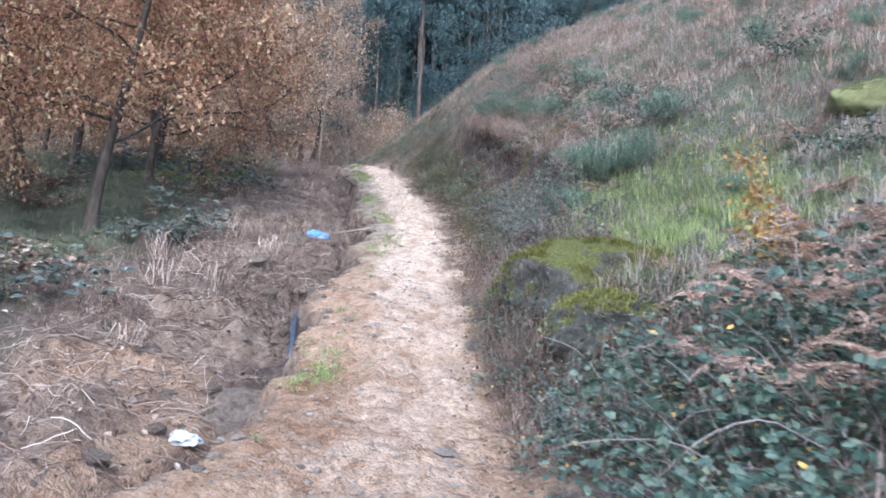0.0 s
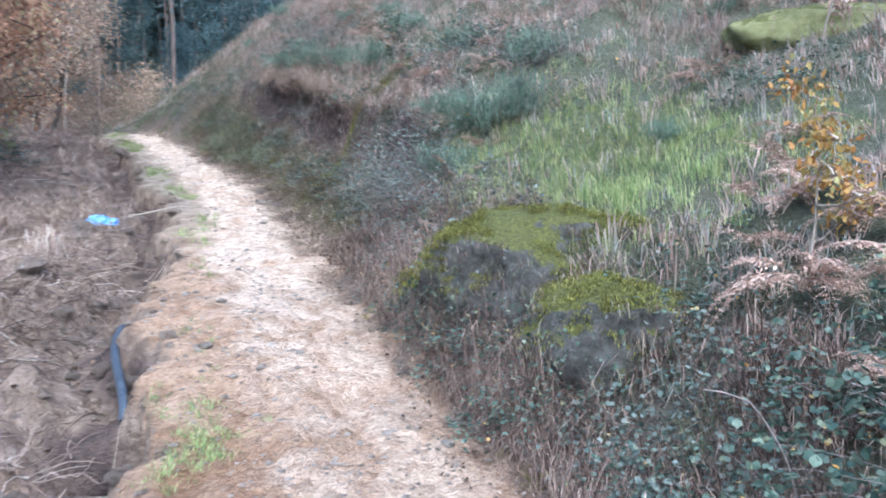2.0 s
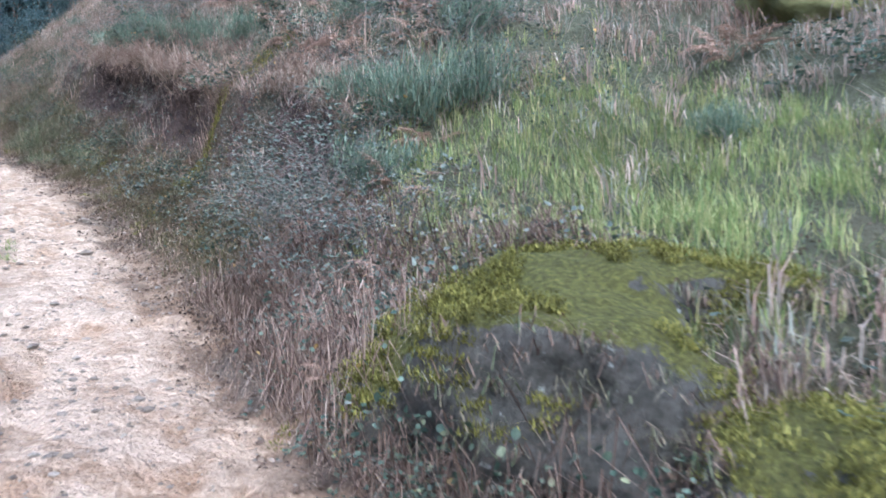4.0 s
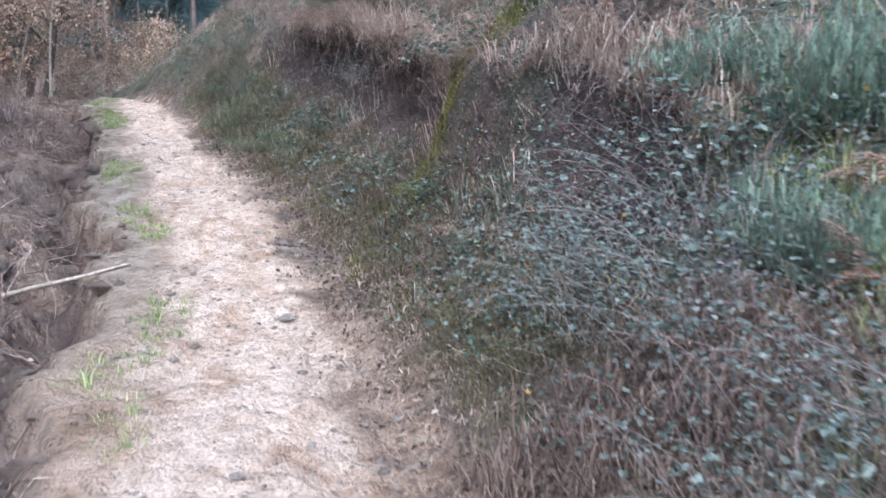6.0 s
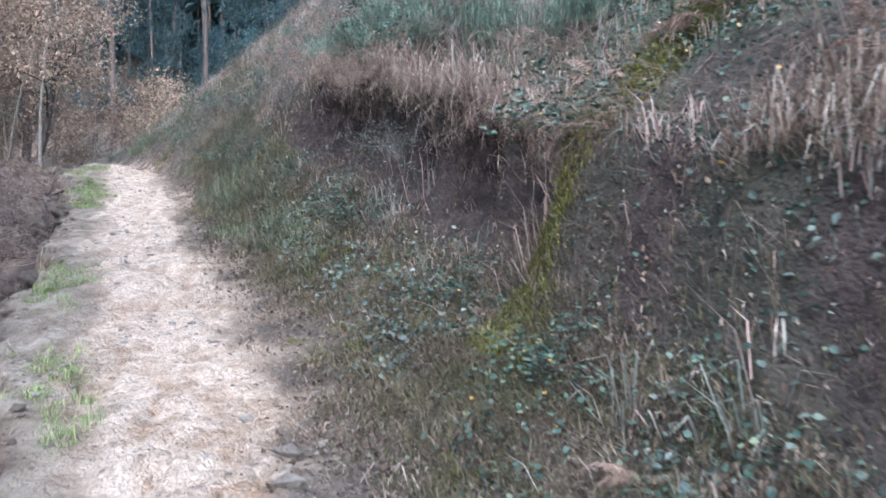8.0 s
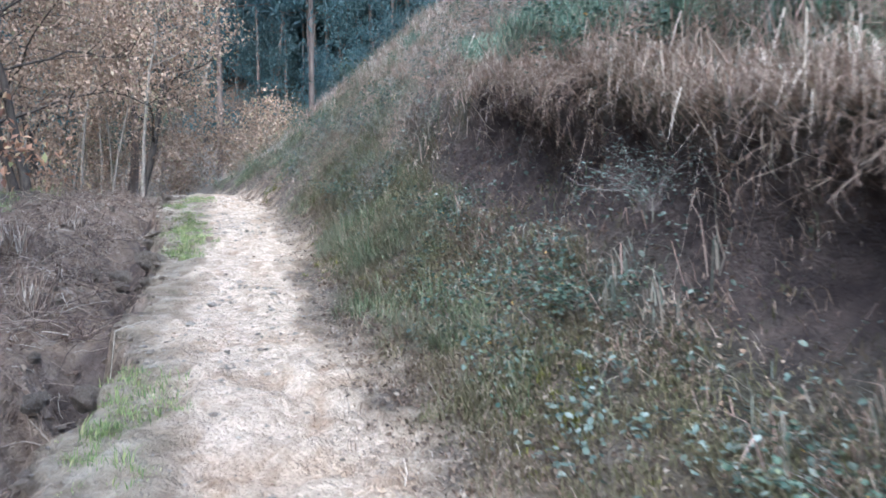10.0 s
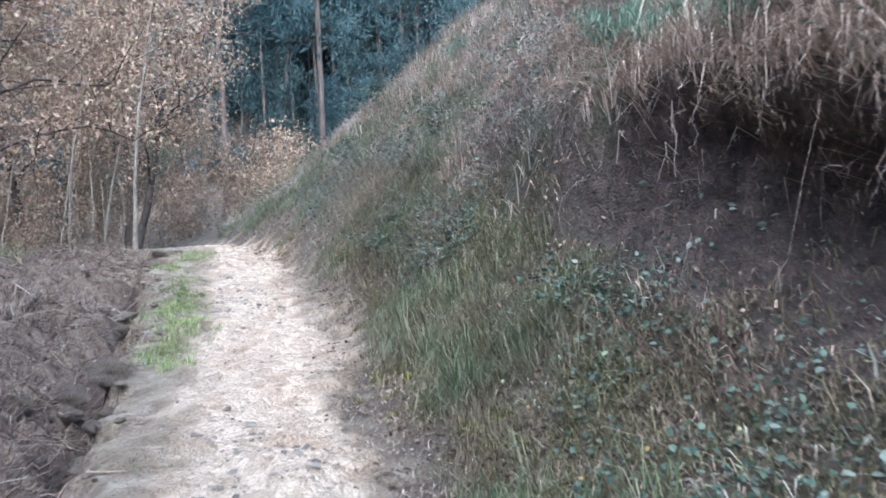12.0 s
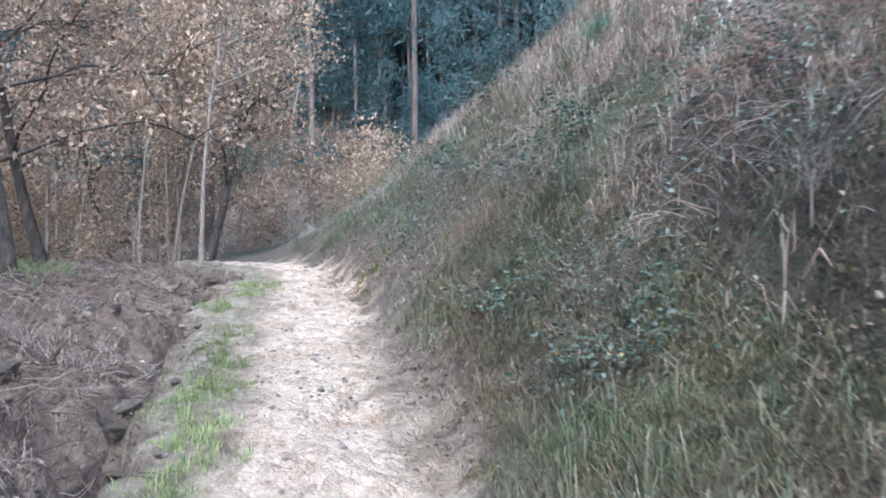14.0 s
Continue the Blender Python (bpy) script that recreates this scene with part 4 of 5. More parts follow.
# pale canes that arch out of the bramble thicket
r = np.random.default_rng(101)
for k in range(14):
    x, y = r.uniform(0.85, 2.4), r.uniform(2.5, 4.4)
    c = wander(at(x, y, 0.05), (r.normal(-0.5, 0.4), r.normal(-0.2, 0.5), 1.6), r.uniform(0.7, 1.1), 12, 0.1, r, 0.13)
    ob = new("bramble_cane", joined("bramble_cane", [tube(c, np.linspace(0.005, 0.002, 13), 6)], CANE, True))
    tagged(ob, "pale bare bramble cane arching over dark leaves", "cane", "canes of the thicket")

tree("oak_sapling", at(2.05, 5.35), 21, 1.0, 0.01, 0.36, 5, 0.045, YELLOW, TWIG, "oak sapling with orange and yellow autumn leaves", "sapling", start=0.2, forks=7, twigs=2, cloud=0.06)
tree("sapling", at(4.6, 8.0), 22, 1.5, 0.012, 0.5, 3, 0.08, BRACKEN, TWIG, "thin sapling with a few brown leaves", "sapling", start=0.2, forks=6, twigs=3, cloud=0.06)
pole = tree("young_tree", at(-5.0, 30.5), 23, 8.5, 0.042, 1.8, 7, 0.10, PALEOAK, TWIG, "thin pale-barked tree with few faded leaves", "tree", "slender trees behind the oaks", start=0.35, forks=12, twigs=4, shape=(DART_V, SLIM_F))
for k in range(26):
    x, y = r.uniform(-17, -5.2), r.uniform(30.5, 43)
    copy_thing(pole, Matrix.Translation(at(x, y)) @ pose(0, 0, 0, r.normal(0, 4), r.normal(0, 4), r.uniform(0, 360)) @ Matrix.Scale(r.uniform(0.7, 1.3), 4))

tree("pale_tree", at(-7.3, 38.5), 24, 11, 0.15, 2.6, 5, 0.10, PALEOAK, PALEBARK, "leaning tree with a pale bare patch on its trunk", start=0.4, forks=12, twigs=5, lean=0.06, shape=(DART_V, SLIM_F))

# ---- grasses, stalks, litter and gravel ----
r = np.random.default_rng(31)


def clumps(x, y, each, spread, length, width, lean, lift=-0.01, droop=0.5):
    """Tussocks: blades that spring from a heart and fall outward, and downhill."""
    n = len(x)
    dx, dy = r.normal(0, spread, (n, each)), r.normal(0, spread, (n, each))
    hill_pull = np.where(x - right_edge(y) > 0.3, 0.8 * spread, 0)[:, None]
    away = np.arctan2(dy + r.normal(0, spread * 0.5, (n, 1)), dx - hill_pull + r.normal(0, spread * 0.5, (n, 1)))
    out = np.hypot(dx, dy) / spread
    size = length * np.exp(r.normal(0, 0.35, (n, 1))) * (1.15 - 0.2 * np.minimum(out, 2.5))
    places = on_land((x[:, None] + dx * 0.6).ravel(), (y[:, None] + dy * 0.6).ravel(), lift)
    return blades(places, size.ravel(), width, lean * (0.5 + 0.5 * out.ravel()), r, droop, away.ravel())


def leaf_tufts(x, y, each, spread, high, size, shape=LEAF_V):
    """Small plants: a few leaves round each place."""
    n = len(x)
    px = (x[:, None] + r.normal(0, spread, (n, each))).ravel()
    py = (y[:, None] + r.normal(0, spread, (n, each))).ravel()
    p = on_land(px, py, 0.02)
    p[:, 2] += (np.abs(r.normal(0, 1, (n, each))) * high * r.uniform(0.4, 1.2, (n, 1))).ravel()
    return strew(shape, LEAF_F, p, random_turns(len(p), 0.5, r), (size * r.uniform(0.5, 1.3, len(p)))[:, None])


lush = lambda s, y: step01(0.75, 1.1, s) * step01(3.8, 2.4, s) * step01(5.8, 7.2, y) * step01(11, 9.5, y)
hill = lambda s, q, x, y: step01(0.7, 1.5, s) * np.exp(-np.maximum(0, s - 3) / 7) * (0.55 + 0.45 * lump(x, y, 0.6, 41)) * (1 - 0.5 * bare(x, y)) * (1 - 0.6 * lush(s, y))
x, y = scatter(17000, 0.6, 17, 1.5, 33, hill, r)
stuff("heath_grass", [clumps(x, y, 20, 0.09, 0.21, 0.009, 0.6, droop=0.9)], HEATH, "rough grey-green heath grass covering the hillside", "grass")
x, y = scatter(11000, 1.5, 18, 6, 33, lambda s, q, x, y: step01(1.6, 3.5, s) * np.clip(0.3 + 0.8 * lump(x, y, 0.45, 42), 0, 1) * step01(5, 14, s + y * 0.5), r)
stuff("dead_hill_bracken", [clumps(x, y, 18, 0.13, 0.26, 0.012, 0.9, droop=1.2)], BRACKEN, "reddish-brown dead bracken drifting over the hillside", "dead bracken")
x, y = scatter(7500, 0.05, 2.5, 4.5, 30, lambda s, q, x, y: step01(0.12, 0.7, s) * step01(2.4, 1.2, s) * np.clip(0.3 + 0.7 * lump(x, y, 1.2, 43), 0.02, 1) * (1 - 0.9 * bare(x, y)) * (1 - 0.75 * step01(9.5, 10.5, y) * step01(17, 15, y)), r)
stuff("verge_grass", [clumps(x, y, 15, 0.06, 0.14, 0.0055, 0.75, droop=0.9)], GRASS, "mixed green and straw-coloured grass on the path's verge", "grass")
x, y = scatter(4800, 0.7, 4.6, 5.6, 12.6, lambda s, q, x, y: step01(0.75, 1.1, s) * step01(3.8, 2.4, s) * step01(5.8, 7.2, y) * step01(11, 9.2, y) * (0.7 + 0.3 * lump(x, y, 1.5, 44)), r)
stuff("fresh_grass", [clumps(x, y, 16, 0.07, 0.13, 0.006, 0.4)], LUSH, "patch of bright green grass behind the mossy boulder", "grass")
x, y = scatter(14000, -0.8, 0, 4.5, 30, lambda s, q, x, y: np.exp(-((q + 0.24 + 0.08 * lump(y, 0 * y, 0.6, 84)) / 0.13) ** 2) * step01(-0.35, 0.25, lump(x * 0.3, y, 0.9, 45) + 0.4 * lump(x, y, 3, 57)) * (0.08 + 0.9 * step01(10, 13, y)) + 0.9 * np.exp(-((y - 6.1) / 0.35) ** 2 - ((q + 0.22) / 0.13) ** 2), r, gully=True)
stuff("path_grass", [clumps(x, y, 14, 0.035, 0.055, 0.005, 0.7)], LUSH, "short green grass tufts along the gully's rim", "grass")
x, y = scatter(1500, 0, 1.1, 17, 27, lambda s, q, x, y: step01(-0.05, 0.25, s) * step01(1.0, 0.5, s) * np.clip(1.3 * lump(x, y, 1.4, 46) - 0.1, 0, 1), r)
stuff("rush_grass", [clumps(x, y, 26, 0.06, 0.22, 0.0045, 0.9, droop=1.4)], GRASS, "tall rushy grass tufts at the foot of the bank", "grass")
x, y = scatter(3600, 2, 12, 5, 40, lambda s, q, x, y: step01(2.2, 3.4, q) * (0.5 + 0.5 * lump(x, y, 0.7, 47)), r, gully=True)
stuff("wood_grass", [clumps(x, y, 18, 0.1, 0.22, 0.009, 0.45)], GRASS, "green grass and weeds on the woodland floor", "grass")


def stalks(x, y, length, girth, lift, flat=0.25, sag=0.1, steps=5):
    out = []
    for px, py, pz in on_land(x, y, lift):
        a = r.uniform(0, 6.283)
        c = wander((px, py, pz), (np.cos(a), np.sin(a), abs(r.normal(0, flat))), length * r.uniform(0.4, 1.5), steps, 0.2, r, sag)
        g = np.maximum(land(c[:, 0], c[:, 1]) + 0.008, c[:, 2])
        c[:, 2] = np.where(c[:, 2] < g, g, c[:, 2])
        out.append(tube(c, girth * r.uniform(0.5, 1.4) * np.linspace(1, 0.5, steps + 1), 3))
    return out


x, y = scatter(26000, 0.1, 3.4, 2.5, 29, lambda s, q, x, y: step01(0.15, 0.45, q) * step01(3.4, 1.9, q) * np.clip(0.5 + 0.6 * lump(x, y, 0.9, 48), 0, 1) * np.exp(-np.maximum(0, y - 20) / 14), r, gully=True)
stuff("dead_stalks", stalks(x[::2], y[::2], 0.4, 0.0038, 0.02), TWIGGY, "tangle of dead brown stalks and roots beside the gully", "dead stalks")
stuff("dry_stalks", stalks(x[1::2], y[1::2], 0.34, 0.0035, 0.025), STRAW, "pale dry stalks lying beside the gully", "dead stalks")
x, y = scatter(300, 0.5, 3.2, 3, 22, lambda s, q, x, y: step01(0.6, 1.2, q) * step01(3.2, 2.2, q) * np.clip(lump(x, y, 0.8, 49), 0, 1), r, gully=True)
stuff("straw_tufts", [clumps(x, y, 46, 0.07, 0.36, 0.006, 1.1, 0.03, 1.6)], TWIGGY, "pale drooping tufts of dry grass over the gully", "dry grass")
x, y = scatter(2600, 0.25, 2.6, 4, 28, lambda s, q, x, y: step01(0.3, 0.8, s) * step01(2.6, 1.3, s) * 0.8 * (1 - 0.8 * bare(x, y)), r)
stuff("bank_stalks", stalks(x, y, 0.22, 0.0009, 0.02, 0.5, 0.15, 4), STRAW, "thin dry stalks standing and lying on the bank", "dead stalks")
x, y = scatter(5200, -0.2, 2.3, 3, 29, lambda s, q, x, y: step01(-0.15, 0.1, s) * step01(2.3, 0.9, s) * (0.55 + 0.45 * lump(x, y, 1.7, 55)), r)
stuff("flattened_straw", [clumps(x, y, 12, 0.09, 0.11, 0.004, 2.2, 0.012, 0.3)], STRAW, "flattened straw and dead grass along the verge", "dry grass")
x, y = scatter(170, 0.35, 1.0, 7.9, 9.9, lambda s, q, x, y: np.clip(0.45 + 0.8 * lump(x, y, 2.2, 67), 0, 1), r)
stuff("dry_fern_tangle", [clumps(x, y, 26, 0.07, 0.26, 0.005, 1.0, 0.02, 1.4)], TWIGGY, "tangle of dry fern and grass beside the boulder", "dry grass")
x, y = scatter(5200, 0.1, 4.5, 17, 31, lambda s, q, x, y: step01(0.1, 0.5, s) * step01(4.5, 2.2, s) * (1 - 0.8 * bare(x, y)) * np.clip(0.2 + 1.3 * lump(x, y, 1.3, 62), 0.03, 1), r)
stuff("shaggy_grass", [clumps(x, y, 26, 0.09, 0.24, 0.005, 1.3, 0.0, 1.7)], GRASS, "shaggy green and grey grass hanging over the bank", "grass")
x, y = scatter(800, 0.15, 1.2, 16.3, 21, lambda s, q, x, y: step01(0.15, 0.5, s) * step01(1.0, 0.6, s) * np.clip(0.1 + 1.3 * lump(x, y, 1.6, 63), 0, 1), r)
stuff("foot_grass", [clumps(x, y, 26, 0.08, 0.22, 0.005, 1.3, 0.0, 1.5)], GRASS, "lush drooping grass at the foot of the bank", "grass")
x, y = scatter(8500, 0.3, 4, 9, 30, lambda s, q, x, y: step01(0.3, 0.7, s) * step01(4, 2, s) * np.clip(0.35 + 0.8 * lump(x, y, 0.9, 64), 0, 1) * (1 - 0.5 * bare(x, y)) * (1 - 0.6 * step01(17, 20, y)), r)
stuff("ivy_mat", [leaf_tufts(x, y, 12, 0.075, 0.08, 0.026, LEAF_V * np.array([1.3, 1, 1]))], BRAMBLE, "mat of small dark ivy and bramble leaves on the bank", "ivy")
x, y = scatter(2600, 2.0, 5.5, 18, 35, lambda s, q, x, y: np.clip(0.7 + 0.8 * lump(x, y, 0.6, 66), 0, 1), r, gully=True)
stuff("glade_grass", [clumps(x, y, 18, 0.08, 0.13, 0.008, 0.6)], LUSH, "green grass on the strip beyond the gully", "grass")
x, y = scatter(10500, 1.3, 7, 9.5, 31, lambda s, q, x, y: (0.35 + 0.65 * step01(16, 21, y)) * step01(1.5, 2.0, s) * step01(7, 4, s) * (1 - 0.4 * bare(x, y)) * (0.6 + 0.4 * lump(x, y, 0.7, 65)), r)
stuff("dry_heath", [clumps(x, y, 26, 0.10, 0.26, 0.006, 1.0, 0.0, 1.6)], STRAW, "dry brown heath and bramble stalks on the bank's brow", "dry grass")
DRY_V, DRY_F = LEAF_V * np.array([1, 1, 2.2]), LEAF_F
x, y = scatter(42000, -0.35, 2.2, 2, 30, lambda s, q, x, y: step01(-0.35, 0.15, s) * step01(2.4, 1.4, s) * (0.55 + 0.45 * lump(x, y, 1.3, 50)), r)
stuff("leaf_litter", [strew(DRY_V, DRY_F, on_land(x, y, 0.008), random_turns(len(x), 0.45, r), (0.026 * r.uniform(0.5, 1.6, len(x)))[:, None])], DARKLITTER, "fallen brown leaves scattered along the verge", "leaf litter")
x, y = scatter(22000, 0.05, 4.5, 2, 30, lambda s, q, x, y: step01(0.1, 0.5, q) * step01(4.5, 2.5, q) * 0.6, r, gully=True)
stuff("wood_litter", [strew(DRY_V, DRY_F, on_land(x, y, 0.01), random_turns(len(x), 0.5, r), (0.045 * r.uniform(0.5, 1.5, len(x)))[:, None])], LITTER, "brown leaf litter and bark scraps beside the gully", "leaf litter")
# small plants with green leaves on the bank
x, y = scatter(3800, 0.2, 2.2, 5, 29, lambda s, q, x, y: step01(0.2, 0.5, s) * step01(2.2, 1.0, s) * np.clip(0.3 + lump(x, y, 1.1, 51), 0, 1), r)
stuff("bank_weeds", [leaf_tufts(x, y, 9, 0.05, 0.06, 0.036)], SILVER, "low leafy weeds on the bank", "weeds")
# moss at the path's edge and in a streak down the bank
x, y = scatter(4200, -0.05, 2.6, 5, 28, lambda s, q, x, y: np.maximum(step01(-0.05, 0.1, s) * step01(0.7, 0.3, s) * np.clip(lump(x, y, 0.7, 52) - 0.25, 0, 1) * 1.5, sum(np.exp(-((x - a) / w) ** 2 - ((y - b) / h) ** 2) for a, b, w, h in ((-1.73, 25.6, 0.17, 0.45), (-0.33, 18.15, 0.16, 0.3), (-0.6, 19.15, 0.15, 0.3), (-0.75, 21.0, 0.12, 0.3), (0.4, 14.3, 0.25, 0.4), (0.25, 15.6, 0.2, 0.4)))), r)
stuff("moss", [clumps(x, y, 34, 0.045, 0.035, 0.006, 0.7, 0.0)], MOSSY, "yellow-green moss cushions on the bank", "moss")

x, y = scatter(9000, -0.35, 0.7, 8.5, 27, lambda s, q, x, y: step01(-0.35, 0.0, s + 0.15 * lump(x, y, 2.2, 85)) * step01(0.7, 0.2, s) * (0.5 + 0.5 * lump(x, y, 1.4, 86)), r)
stuff("trodden_straw", [clumps(x, y, 9, 0.08, 0.07, 0.004, 2.2, 0.008, 0.3)], LITTER, "pale trodden straw and leaf scraps beside the path", "dry grass")
x, y = scatter(900, 1.0, 1.55, 10.4, 19.5, lambda s, q, x, y: np.clip(0.4 + 0.9 * lump(x * 2, y, 1.9, 87), 0.05, 1), r)
stuff("face_leaves", [leaf_tufts(x, y, 5, 0.05, 0.03, 0.019, LEAF_V * np.array([1.3, 1, 1]))], SILVER, "small pale leaves clinging to the earth face", "ivy")
x, y = scatter(1300, 0.95, 1.6, 10.4, 19.5, lambda s, q, x, y: np.clip(0.5 + 0.9 * lump(x, y, 1.7, 88), 0.05, 1), r)
stuff("face_straw", [clumps(x, y, 12, 0.06, 0.16, 0.004, 1.4, 0.01, 1.5)], TWIGGY, "brown grass and rootlets hanging down the earth face", "dry grass")
x, y = scatter(11000, 0.05, 1.35, 9.2, 24, lambda s, q, x, y: step01(0.05, 0.4, s) * step01(1.35, 1.0, s) * np.clip(0.65 + 0.6 * lump(x, y, 1.5, 89), 0.1, 1), r)
stuff("bank_turf", [clumps(x, y, 13, 0.07, 0.085, 0.005, 1.1, 0.0, 1.0)], OLIVE, "low olive-brown turf and moss on the bank's foot", "grass")
x, y = scatter(9000, 0.95, 1.6, 10.3, 20, lambda s, q, x, y: 0.4 + 0.5 * lump(x, y, 1.8, 95), r)
stuff("face_litter", [strew(DRY_V, DRY_F, on_land(x, y, 0.012), random_turns(len(x), 0.9, r), (0.022 * r.uniform(0.4, 1.5, len(x)))[:, None])], LITTER, "leaf scraps and crumbs caught on the earth face", "leaf litter")
x, y = scatter(420, 0.1, 0.5, 5.6, 8.3, lambda s, q, x, y: 0.5 + 0.4 * lump(x, y, 2.1, 96), r)
stuff("boulder_fringe", [clumps(x, y, 24, 0.08, 0.36, 0.0045, 0.6, 0.0, 1.3)], TWIGGY, "tall withered stems in front of the mossy boulder", "dry grass")
x, y = scatter(420, 0.1, 0.55, 5.4, 8.6, lambda s, q, x, y: 0.5 + 0.5 * lump(x, y, 1.7, 97), r)
stuff("boulder_weeds", [leaf_tufts(x, y, 14, 0.07, 0.2, 0.026, LEAF_V * np.array([1.4, 1, 1]))], BRAMBLE, "small-leaved weeds climbing in front of the boulder", "weeds")
x, y = scatter(4200, 0.35, 3.2, 7, 28, lambda s, q, x, y: step01(0.35, 0.7, q) * step01(3.2, 2.2, q) * np.clip(0.4 + 0.9 * lump(x, y, 1.3, 98), 0, 1), r, gully=True)
stuff("gully_straw", [clumps(x[::2], y[::2], 14, 0.1, 0.24, 0.0045, 1.7, 0.03, 1.0)], STRAW, "pale matted straw on the eroded ground", "dry grass")
stuff("gully_thatch", [clumps(x[1::2], y[1::2], 14, 0.1, 0.24, 0.0045, 1.7, 0.03, 1.0)], TWIGGY, "brown matted thatch on the eroded ground", "dry grass")
# a yellow-green streak that runs down the earth face
x, y = scatter(5200, 0.85, 2.4, 12.9, 14.3, lambda s, q, x, y: np.exp(-((y - 13.55 - 0.18 * (s - 1.5) + 0.1 * lump(s, y, 3.1, 80)) / 0.15) ** 2), r)
stuff("moss_streak", [clumps(x, y, 12, 0.04, 0.07, 0.006, 1.1, 0.01, 1.2)], MOSSY, "yellow-green moss streaking down the earth bank", "moss")
x, y = scatter(30000, -0.1, 1.6, 8.2, 19, lambda s, q, x, y: step01(-0.1, 0.15, s) * step01(1.6, 0.9, s) * step01(8.2, 9.5, y) * (0.6 + 0.4 * lump(x, y, 1.6, 81)), r)
stuff("bank_litter", [strew(DRY_V, DRY_F, on_land(x, y, 0.012), random_turns(len(x), 0.7, r), (0.024 * r.uniform(0.4, 1.5, len(x)))[:, None])], DARKLITTER, "brown fallen leaves and scraps on the earth bank", "leaf litter")
x, y = scatter(1100, 0.2, 1.15, 4.3, 9.2, lambda s, q, x, y: np.clip(0.5 + 0.8 * lump(x, y, 1.5, 82), 0, 1), r)
stuff("tangled_undergrowth", [leaf_tufts(x, y, 10, 0.06, 0.1, 0.03, LEAF_V * np.array([1.4, 1, 1]))], SILVER, "low mixed leaves growing round the mossy boulders", "weeds")
x, y = scatter(2200, 0.1, 1.2, 4.0, 9.8, lambda s, q, x, y: np.clip(0.5 + 0.7 * lump(x, y, 1.9, 83), 0, 1), r)
stuff("withered_grass", [clumps(x, y, 20, 0.08, 0.22, 0.005, 1.15, 0.01, 1.5)], TWIGGY, "withered brown grass hanging over the path's verge", "dry grass")

ICO_V = np.array([(0, 0, 1), (.9, 0, .3), (.28, .85, .35), (-.72, .53, .3), (-.72, -.53, .35), (.28, -.85, .3), (0, 0, -.7)])
ICO_F = np.array([(0, 1, 2), (0, 2, 3), (0, 3, 4), (0, 4, 5), (0, 5, 1), (6, 2, 1), (6, 3, 2), (6, 4, 3), (6, 5, 4), (6, 1, 5)])
x, y = scatter(36000, -2.6, 0.3, 2, 29, lambda s, q, x, y: step01(0.3, -0.1, s) * step01(0.1, -0.1, q) * np.clip(0.3 + 0.9 * lump(x, y, 1.4, 53) + 0.5 * lump(x, y, 4, 54), 0.03, 1), r)
size = 0.0075 * np.exp(r.normal(0, 0.65, len(x)))
stuff("gravel", [strew(ICO_V, ICO_F, on_land(x, y, 0.0), random_turns(len(x), 0.3, r), size[:, None] * np.array([[1, 1, 0.6]]))], PEBBLE, "loose pale limestone gravel on the path", "gravel")
x, y = scatter(4200, -2.6, 0.2, 2, 27, lambda s, q, x, y: step01(0.2, -0.1, s) * step01(0.0, -0.1, q) * np.clip(0.25 + 0.9 * lump(x, y, 1.9, 99), 0.02, 1), r)
size = 0.013 * np.exp(r.normal(0, 0.4, len(x)))
stuff("path_stones", [strew(ICO_V, ICO_F, on_land(x, y, -0.002), random_turns(len(x), 0.25, r), size[:, None] * np.array([[1, 0.8, 0.45]]))], PEBBLE, "flat pale stones bedded in the path", "stones")
x, y = scatter(3600, -0.15, 2, 2.5, 27, lambda s, q, x, y: np.maximum(step01(0.15, 0.0, np.abs(q)) * 0.8, step01(0.2, 0.6, q) * step01(2, 1, q) * 0.35), r, gully=True)
size = 0.026 * np.exp(r.normal(0, 0.6, len(x)))
CLOD = stone_material("clay_clods", (0.12, 0.086, 0.064), (0.31, 0.24, 0.185))
stuff("clods", [strew(ICO_V, ICO_F, on_land(x, y, 0.0), random_turns(len(x), 0.4, r), size[:, None] * np.array([[1, 1, 0.7]]))], CLOD, "clods of clay and stones along the gully's rim", "clods")



def clod_mesh(seed):
    bm = bmesh.new()
    bmesh.ops.create_icosphere(bm, subdivisions=3, radius=1)
    off = Vector((seed * 2.3, seed * 5.1, seed))
    for v in bm.verts:
        p = v.co.normalized()
        d = 1 + 0.45 * noise.noise(p * 1.3 + off) + 0.28 * abs(noise.noise(p * 3 + off)) + 0.12 * noise.noise(p * 7 + off)
        v.co = Vector((p.x * d, p.y * d * 0.75, p.z * d * 0.6))
    me = bpy.data.meshes.new("clay_clod")
    bm.to_mesh(me)
    bm.free()
    me.materials.append(CLOD)
    return me


CLODS = [clod_mesh(k + 1) for k in range(6)]
for k in range(210):
    y = r.uniform(3.2, 27)
    x = float(gully_edge(np.array(y))) - abs(r.normal(0.1, 0.5))
    big = 0.042 * float(np.exp(r.normal(0.3, 0.5)))
    ob = new("clay_clod", CLODS[k % 6])
    ob.matrix_world = Matrix.Translation(at(x, y, big * 0.2)) @ pose(0, 0, 0, r.normal(0, 20), r.normal(0, 20), r.uniform(0, 360)) @ Matrix.Scale(big, 4)
    tagged(ob, "rough clod of brown clay fallen beside the gully", "clod", "clods along the gully")

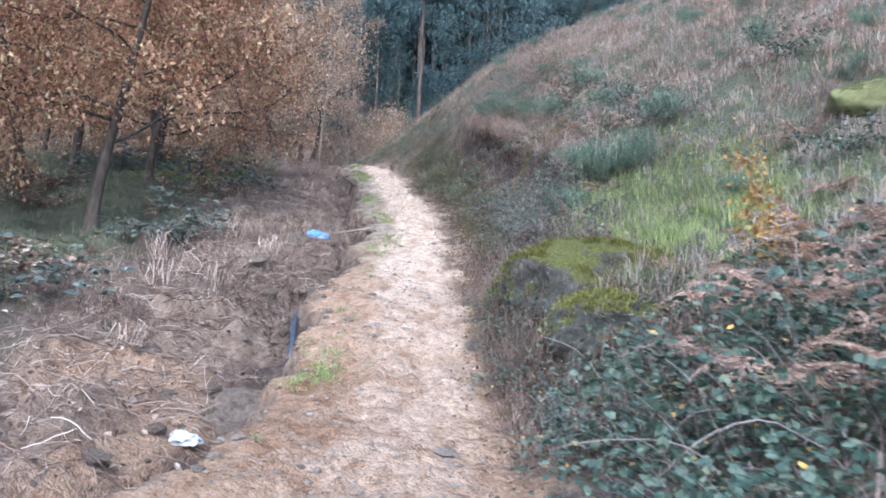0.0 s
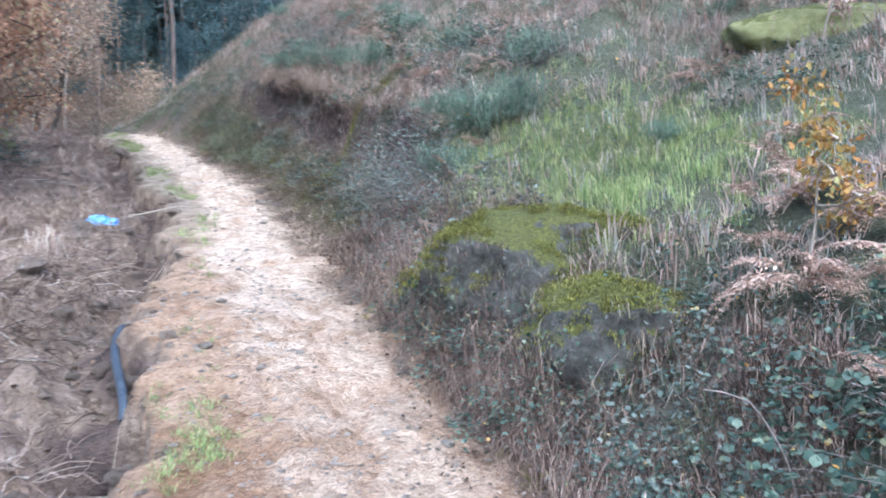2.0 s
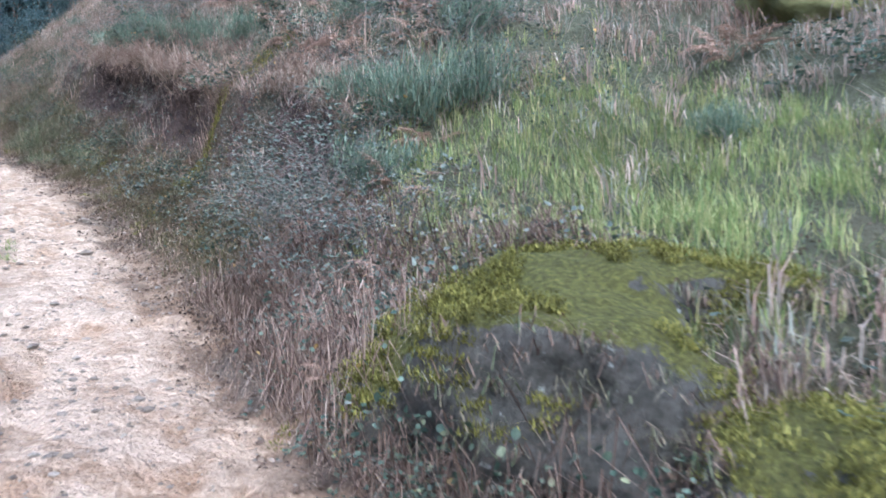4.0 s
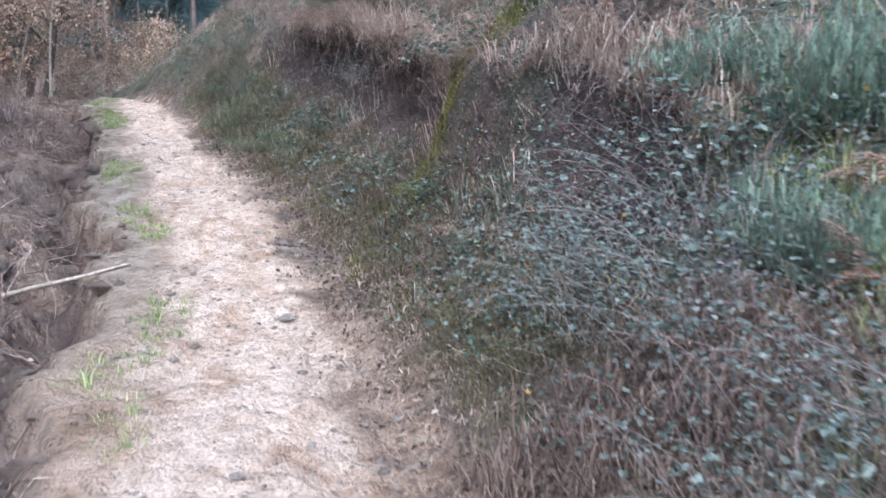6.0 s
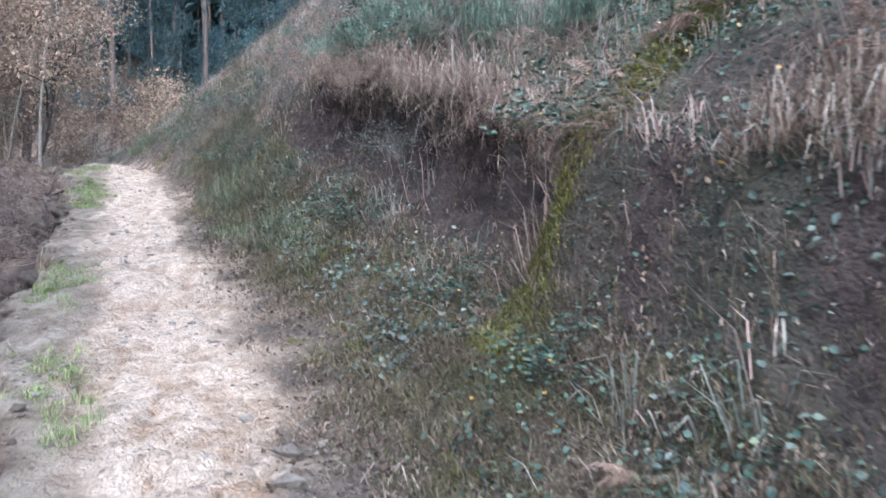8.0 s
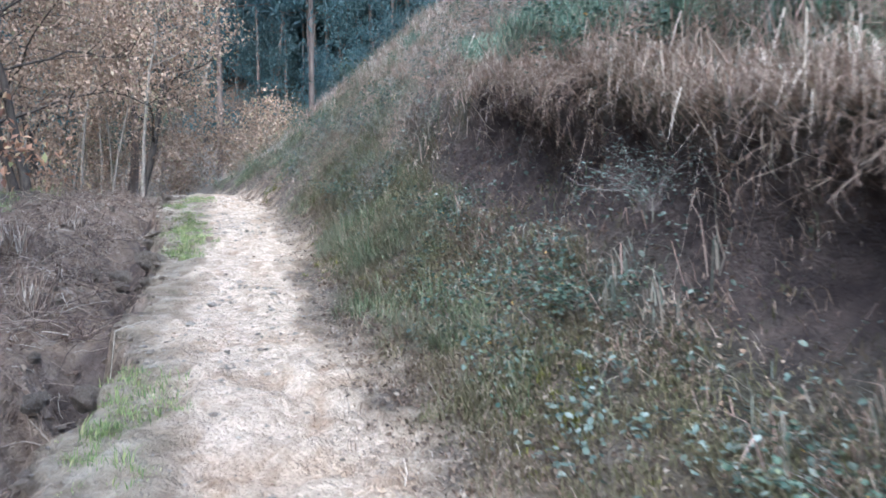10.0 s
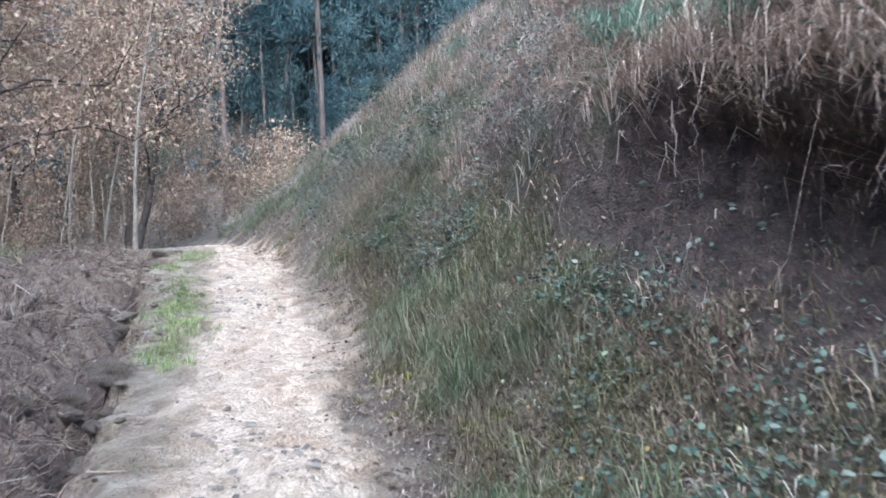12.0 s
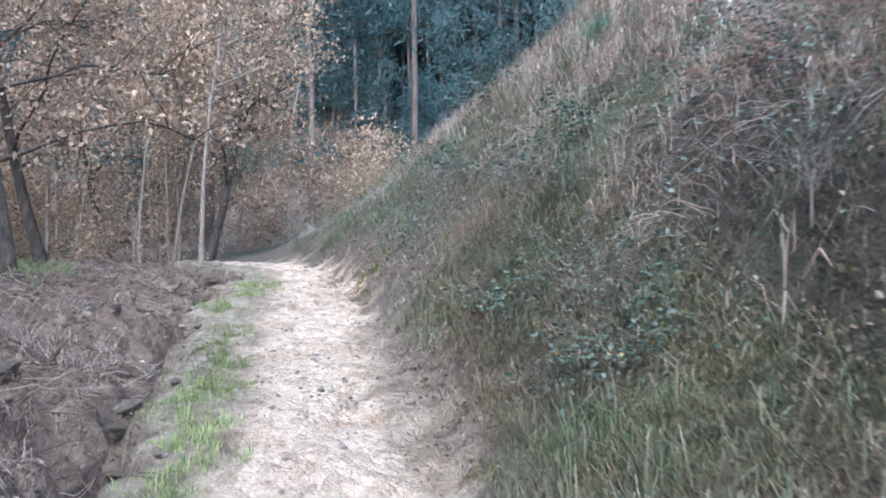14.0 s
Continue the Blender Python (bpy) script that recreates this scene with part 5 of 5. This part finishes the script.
x, y = scatter(2600, -2.4, 0.1, 2, 27, lambda s, q, x, y: step01(0.0, -0.1, q) * 0.35 * (0.4 + 0.6 * step01(-0.5, 0, s)), r)
stuff("path_crumbs", [strew(DRY_V, DRY_F, on_land(x, y, 0.006), random_turns(len(x), 0.3, r), (0.025 * r.uniform(0.5, 1.6, len(x)))[:, None])], LITTER, "scraps of brown leaf and twig trodden into the path", "leaf litter")

# roots that hang from the eaten-back turf
hang = []
for k in range(150):
    py = r.uniform(14.6, 22.5) if k > 40 else r.uniform(10, 11.8)
    px = right_edge(py) + (1.4 if k > 40 else 1.45) + r.normal(0, 0.07)
    c = wander((px, py, float(land(px, py)) + 0.02), (-0.6, r.normal(0, 0.6), r.uniform(-0.4, 0.5)), r.uniform(0.12, 0.5), 9, 0.28, r, 0.16)
    hang.append(tube(c, r.uniform(0.0008, 0.0022) * np.linspace(1, 0.5, 10), 4))
stuff("hanging_roots", hang, CANE, "pale dry roots hanging from the undercut turf", "roots")
x = np.repeat(np.linspace(13.4, 23, 260), 3) + r.normal(0, 0.04, 780)
xs = right_edge(x) + 1.42 + r.normal(0, 0.06, 780)
hangs = undercut(right_edge(x) + 1.26, x) > 0.12
x2 = np.repeat(np.linspace(10.2, 12.4, 70), 3) + r.normal(0, 0.04, 210)
x, xs = np.concatenate([x[hangs], x2]), np.concatenate([xs[hangs], right_edge(x2) + 1.5 + r.normal(0, 0.08, 210)])
stuff("turf_fringe", [clumps(xs, x, 18, 0.07, 0.3, 0.005, 1.5, 0.0, 1.6)], STRAW, "heath grass fringe drooping over the undercut", "grass")

# ---- litter left by people, pipe and sticks ----


def crumpled(name, place, size, seed, mat, label):
    bm = bmesh.new()
    bmesh.ops.create_icosphere(bm, subdivisions=4, radius=1)
    for v in bm.verts:
        p = v.co.normalized()
        d = 1 + 0.55 * noise.noise(p * 1.7 + Vector((seed, 0, 0))) + 0.3 * abs(noise.noise(p * 5 + Vector((0, seed, 0)))) + 0.1 * noise.noise(p * 13)
        v.co = Vector((p.x * d * size[0], p.y * d * size[1], max(-0.02, p.z * d * size[2])))
    me = bpy.data.meshes.new(name)
    bm.to_mesh(me)
    bm.free()
    me.materials.append(mat)
    ob = new(name, me)
    ob.matrix_world = Matrix.Translation(place)
    return tagged(ob, label, "litter")


crumpled("plastic_bag", at(-1.98, 12.1, 0.02), (0.17, 0.1, 0.08), 4, BLUEBAG, "crumpled bright blue plastic bag on dead stalks")
crumpled("plastic_scrap", at(-1.62, 5.12, 0.03), (0.1, 0.07, 0.05), 9, WHITEBAG, "crumpled white plastic scrap in the dry gully")


def lone_tube(name, points, radii, mat, label, category, sides=10):
    me = joined(name, [tube(np.array(points), np.array(radii), sides)], mat, True)
    return tagged(new(name, me), label, category)


ys = np.linspace(6.9, 9.0, 14)
pipe_x = left_edge(ys) - 0.22 + 0.04 * np.sin(ys * 3)
pipe_z = rise(ys) - 0.15 - 0.16 * np.abs((ys - 7.9) / 1.25) ** 2
lone_tube("drain_pipe", np.stack([pipe_x, ys, pipe_z], -1), np.full(14, 0.03), PIPE, "black plastic pipe laid bare in the eroded gully", "pipe")
for k, (x0, y0, x1, y1, g) in enumerate([(-1.75, 12.45, -1.05, 12.6, .018), (-3.1, 8.9, -1.9, 9.6, .012), (-3.6, 10.9, -2.2, 11.6, .014), (-2.6, 7.0, -1.8, 7.8, .01), (-3.6, 6.0, -2.6, 6.9, .012)]):
    t = np.linspace(0, 1, 8)
    px, py = x0 + (x1 - x0) * t, y0 + (y1 - y0) * t + 0.03 * np.sin(t * 7 + k)
    lone_tube("stick", np.stack([px, py, np.maximum(land(px, py), np.interp(t, [0, 1], land(px, py)[[0, -1]])) + g], -1), g * (1 - 0.5 * t), TWIG, "dry broken stick lying across the gully", "stick", 6)

# pale fern skeletons that droop over the dead stalks
r = np.random.default_rng(77)
for x, y, sc in [(-2.95, 8.2, 1.0), (-2.4, 8.4, .85), (-3.3, 9.2, 1.0), (-2.2, 10.2, .8), (-2.9, 11.2, .9), (-2.6, 6.6, .7), (-3.1, 17.2, .8), (-2.9, 18.6, .9), (-3.5, 19.8, .9), (-3.6, 21.5, .8)]:
    n = 60
    place = at(x, y, 0.02)
    ob = thing("dry_fern_clump", place, "pale dead fern clump drooping over brown stalks", "fern", "dead ferns beside the gully")
    p = np.concatenate([r.normal(0, 0.06, (n, 2)), np.full((n, 1), 0.0)], 1)
    part("drooping_blade_mass", joined("drooping_blade_mass", [blades(p, 0.62 * sc, 0.011, 0.75, r, 1.6)], STRAW), ob)
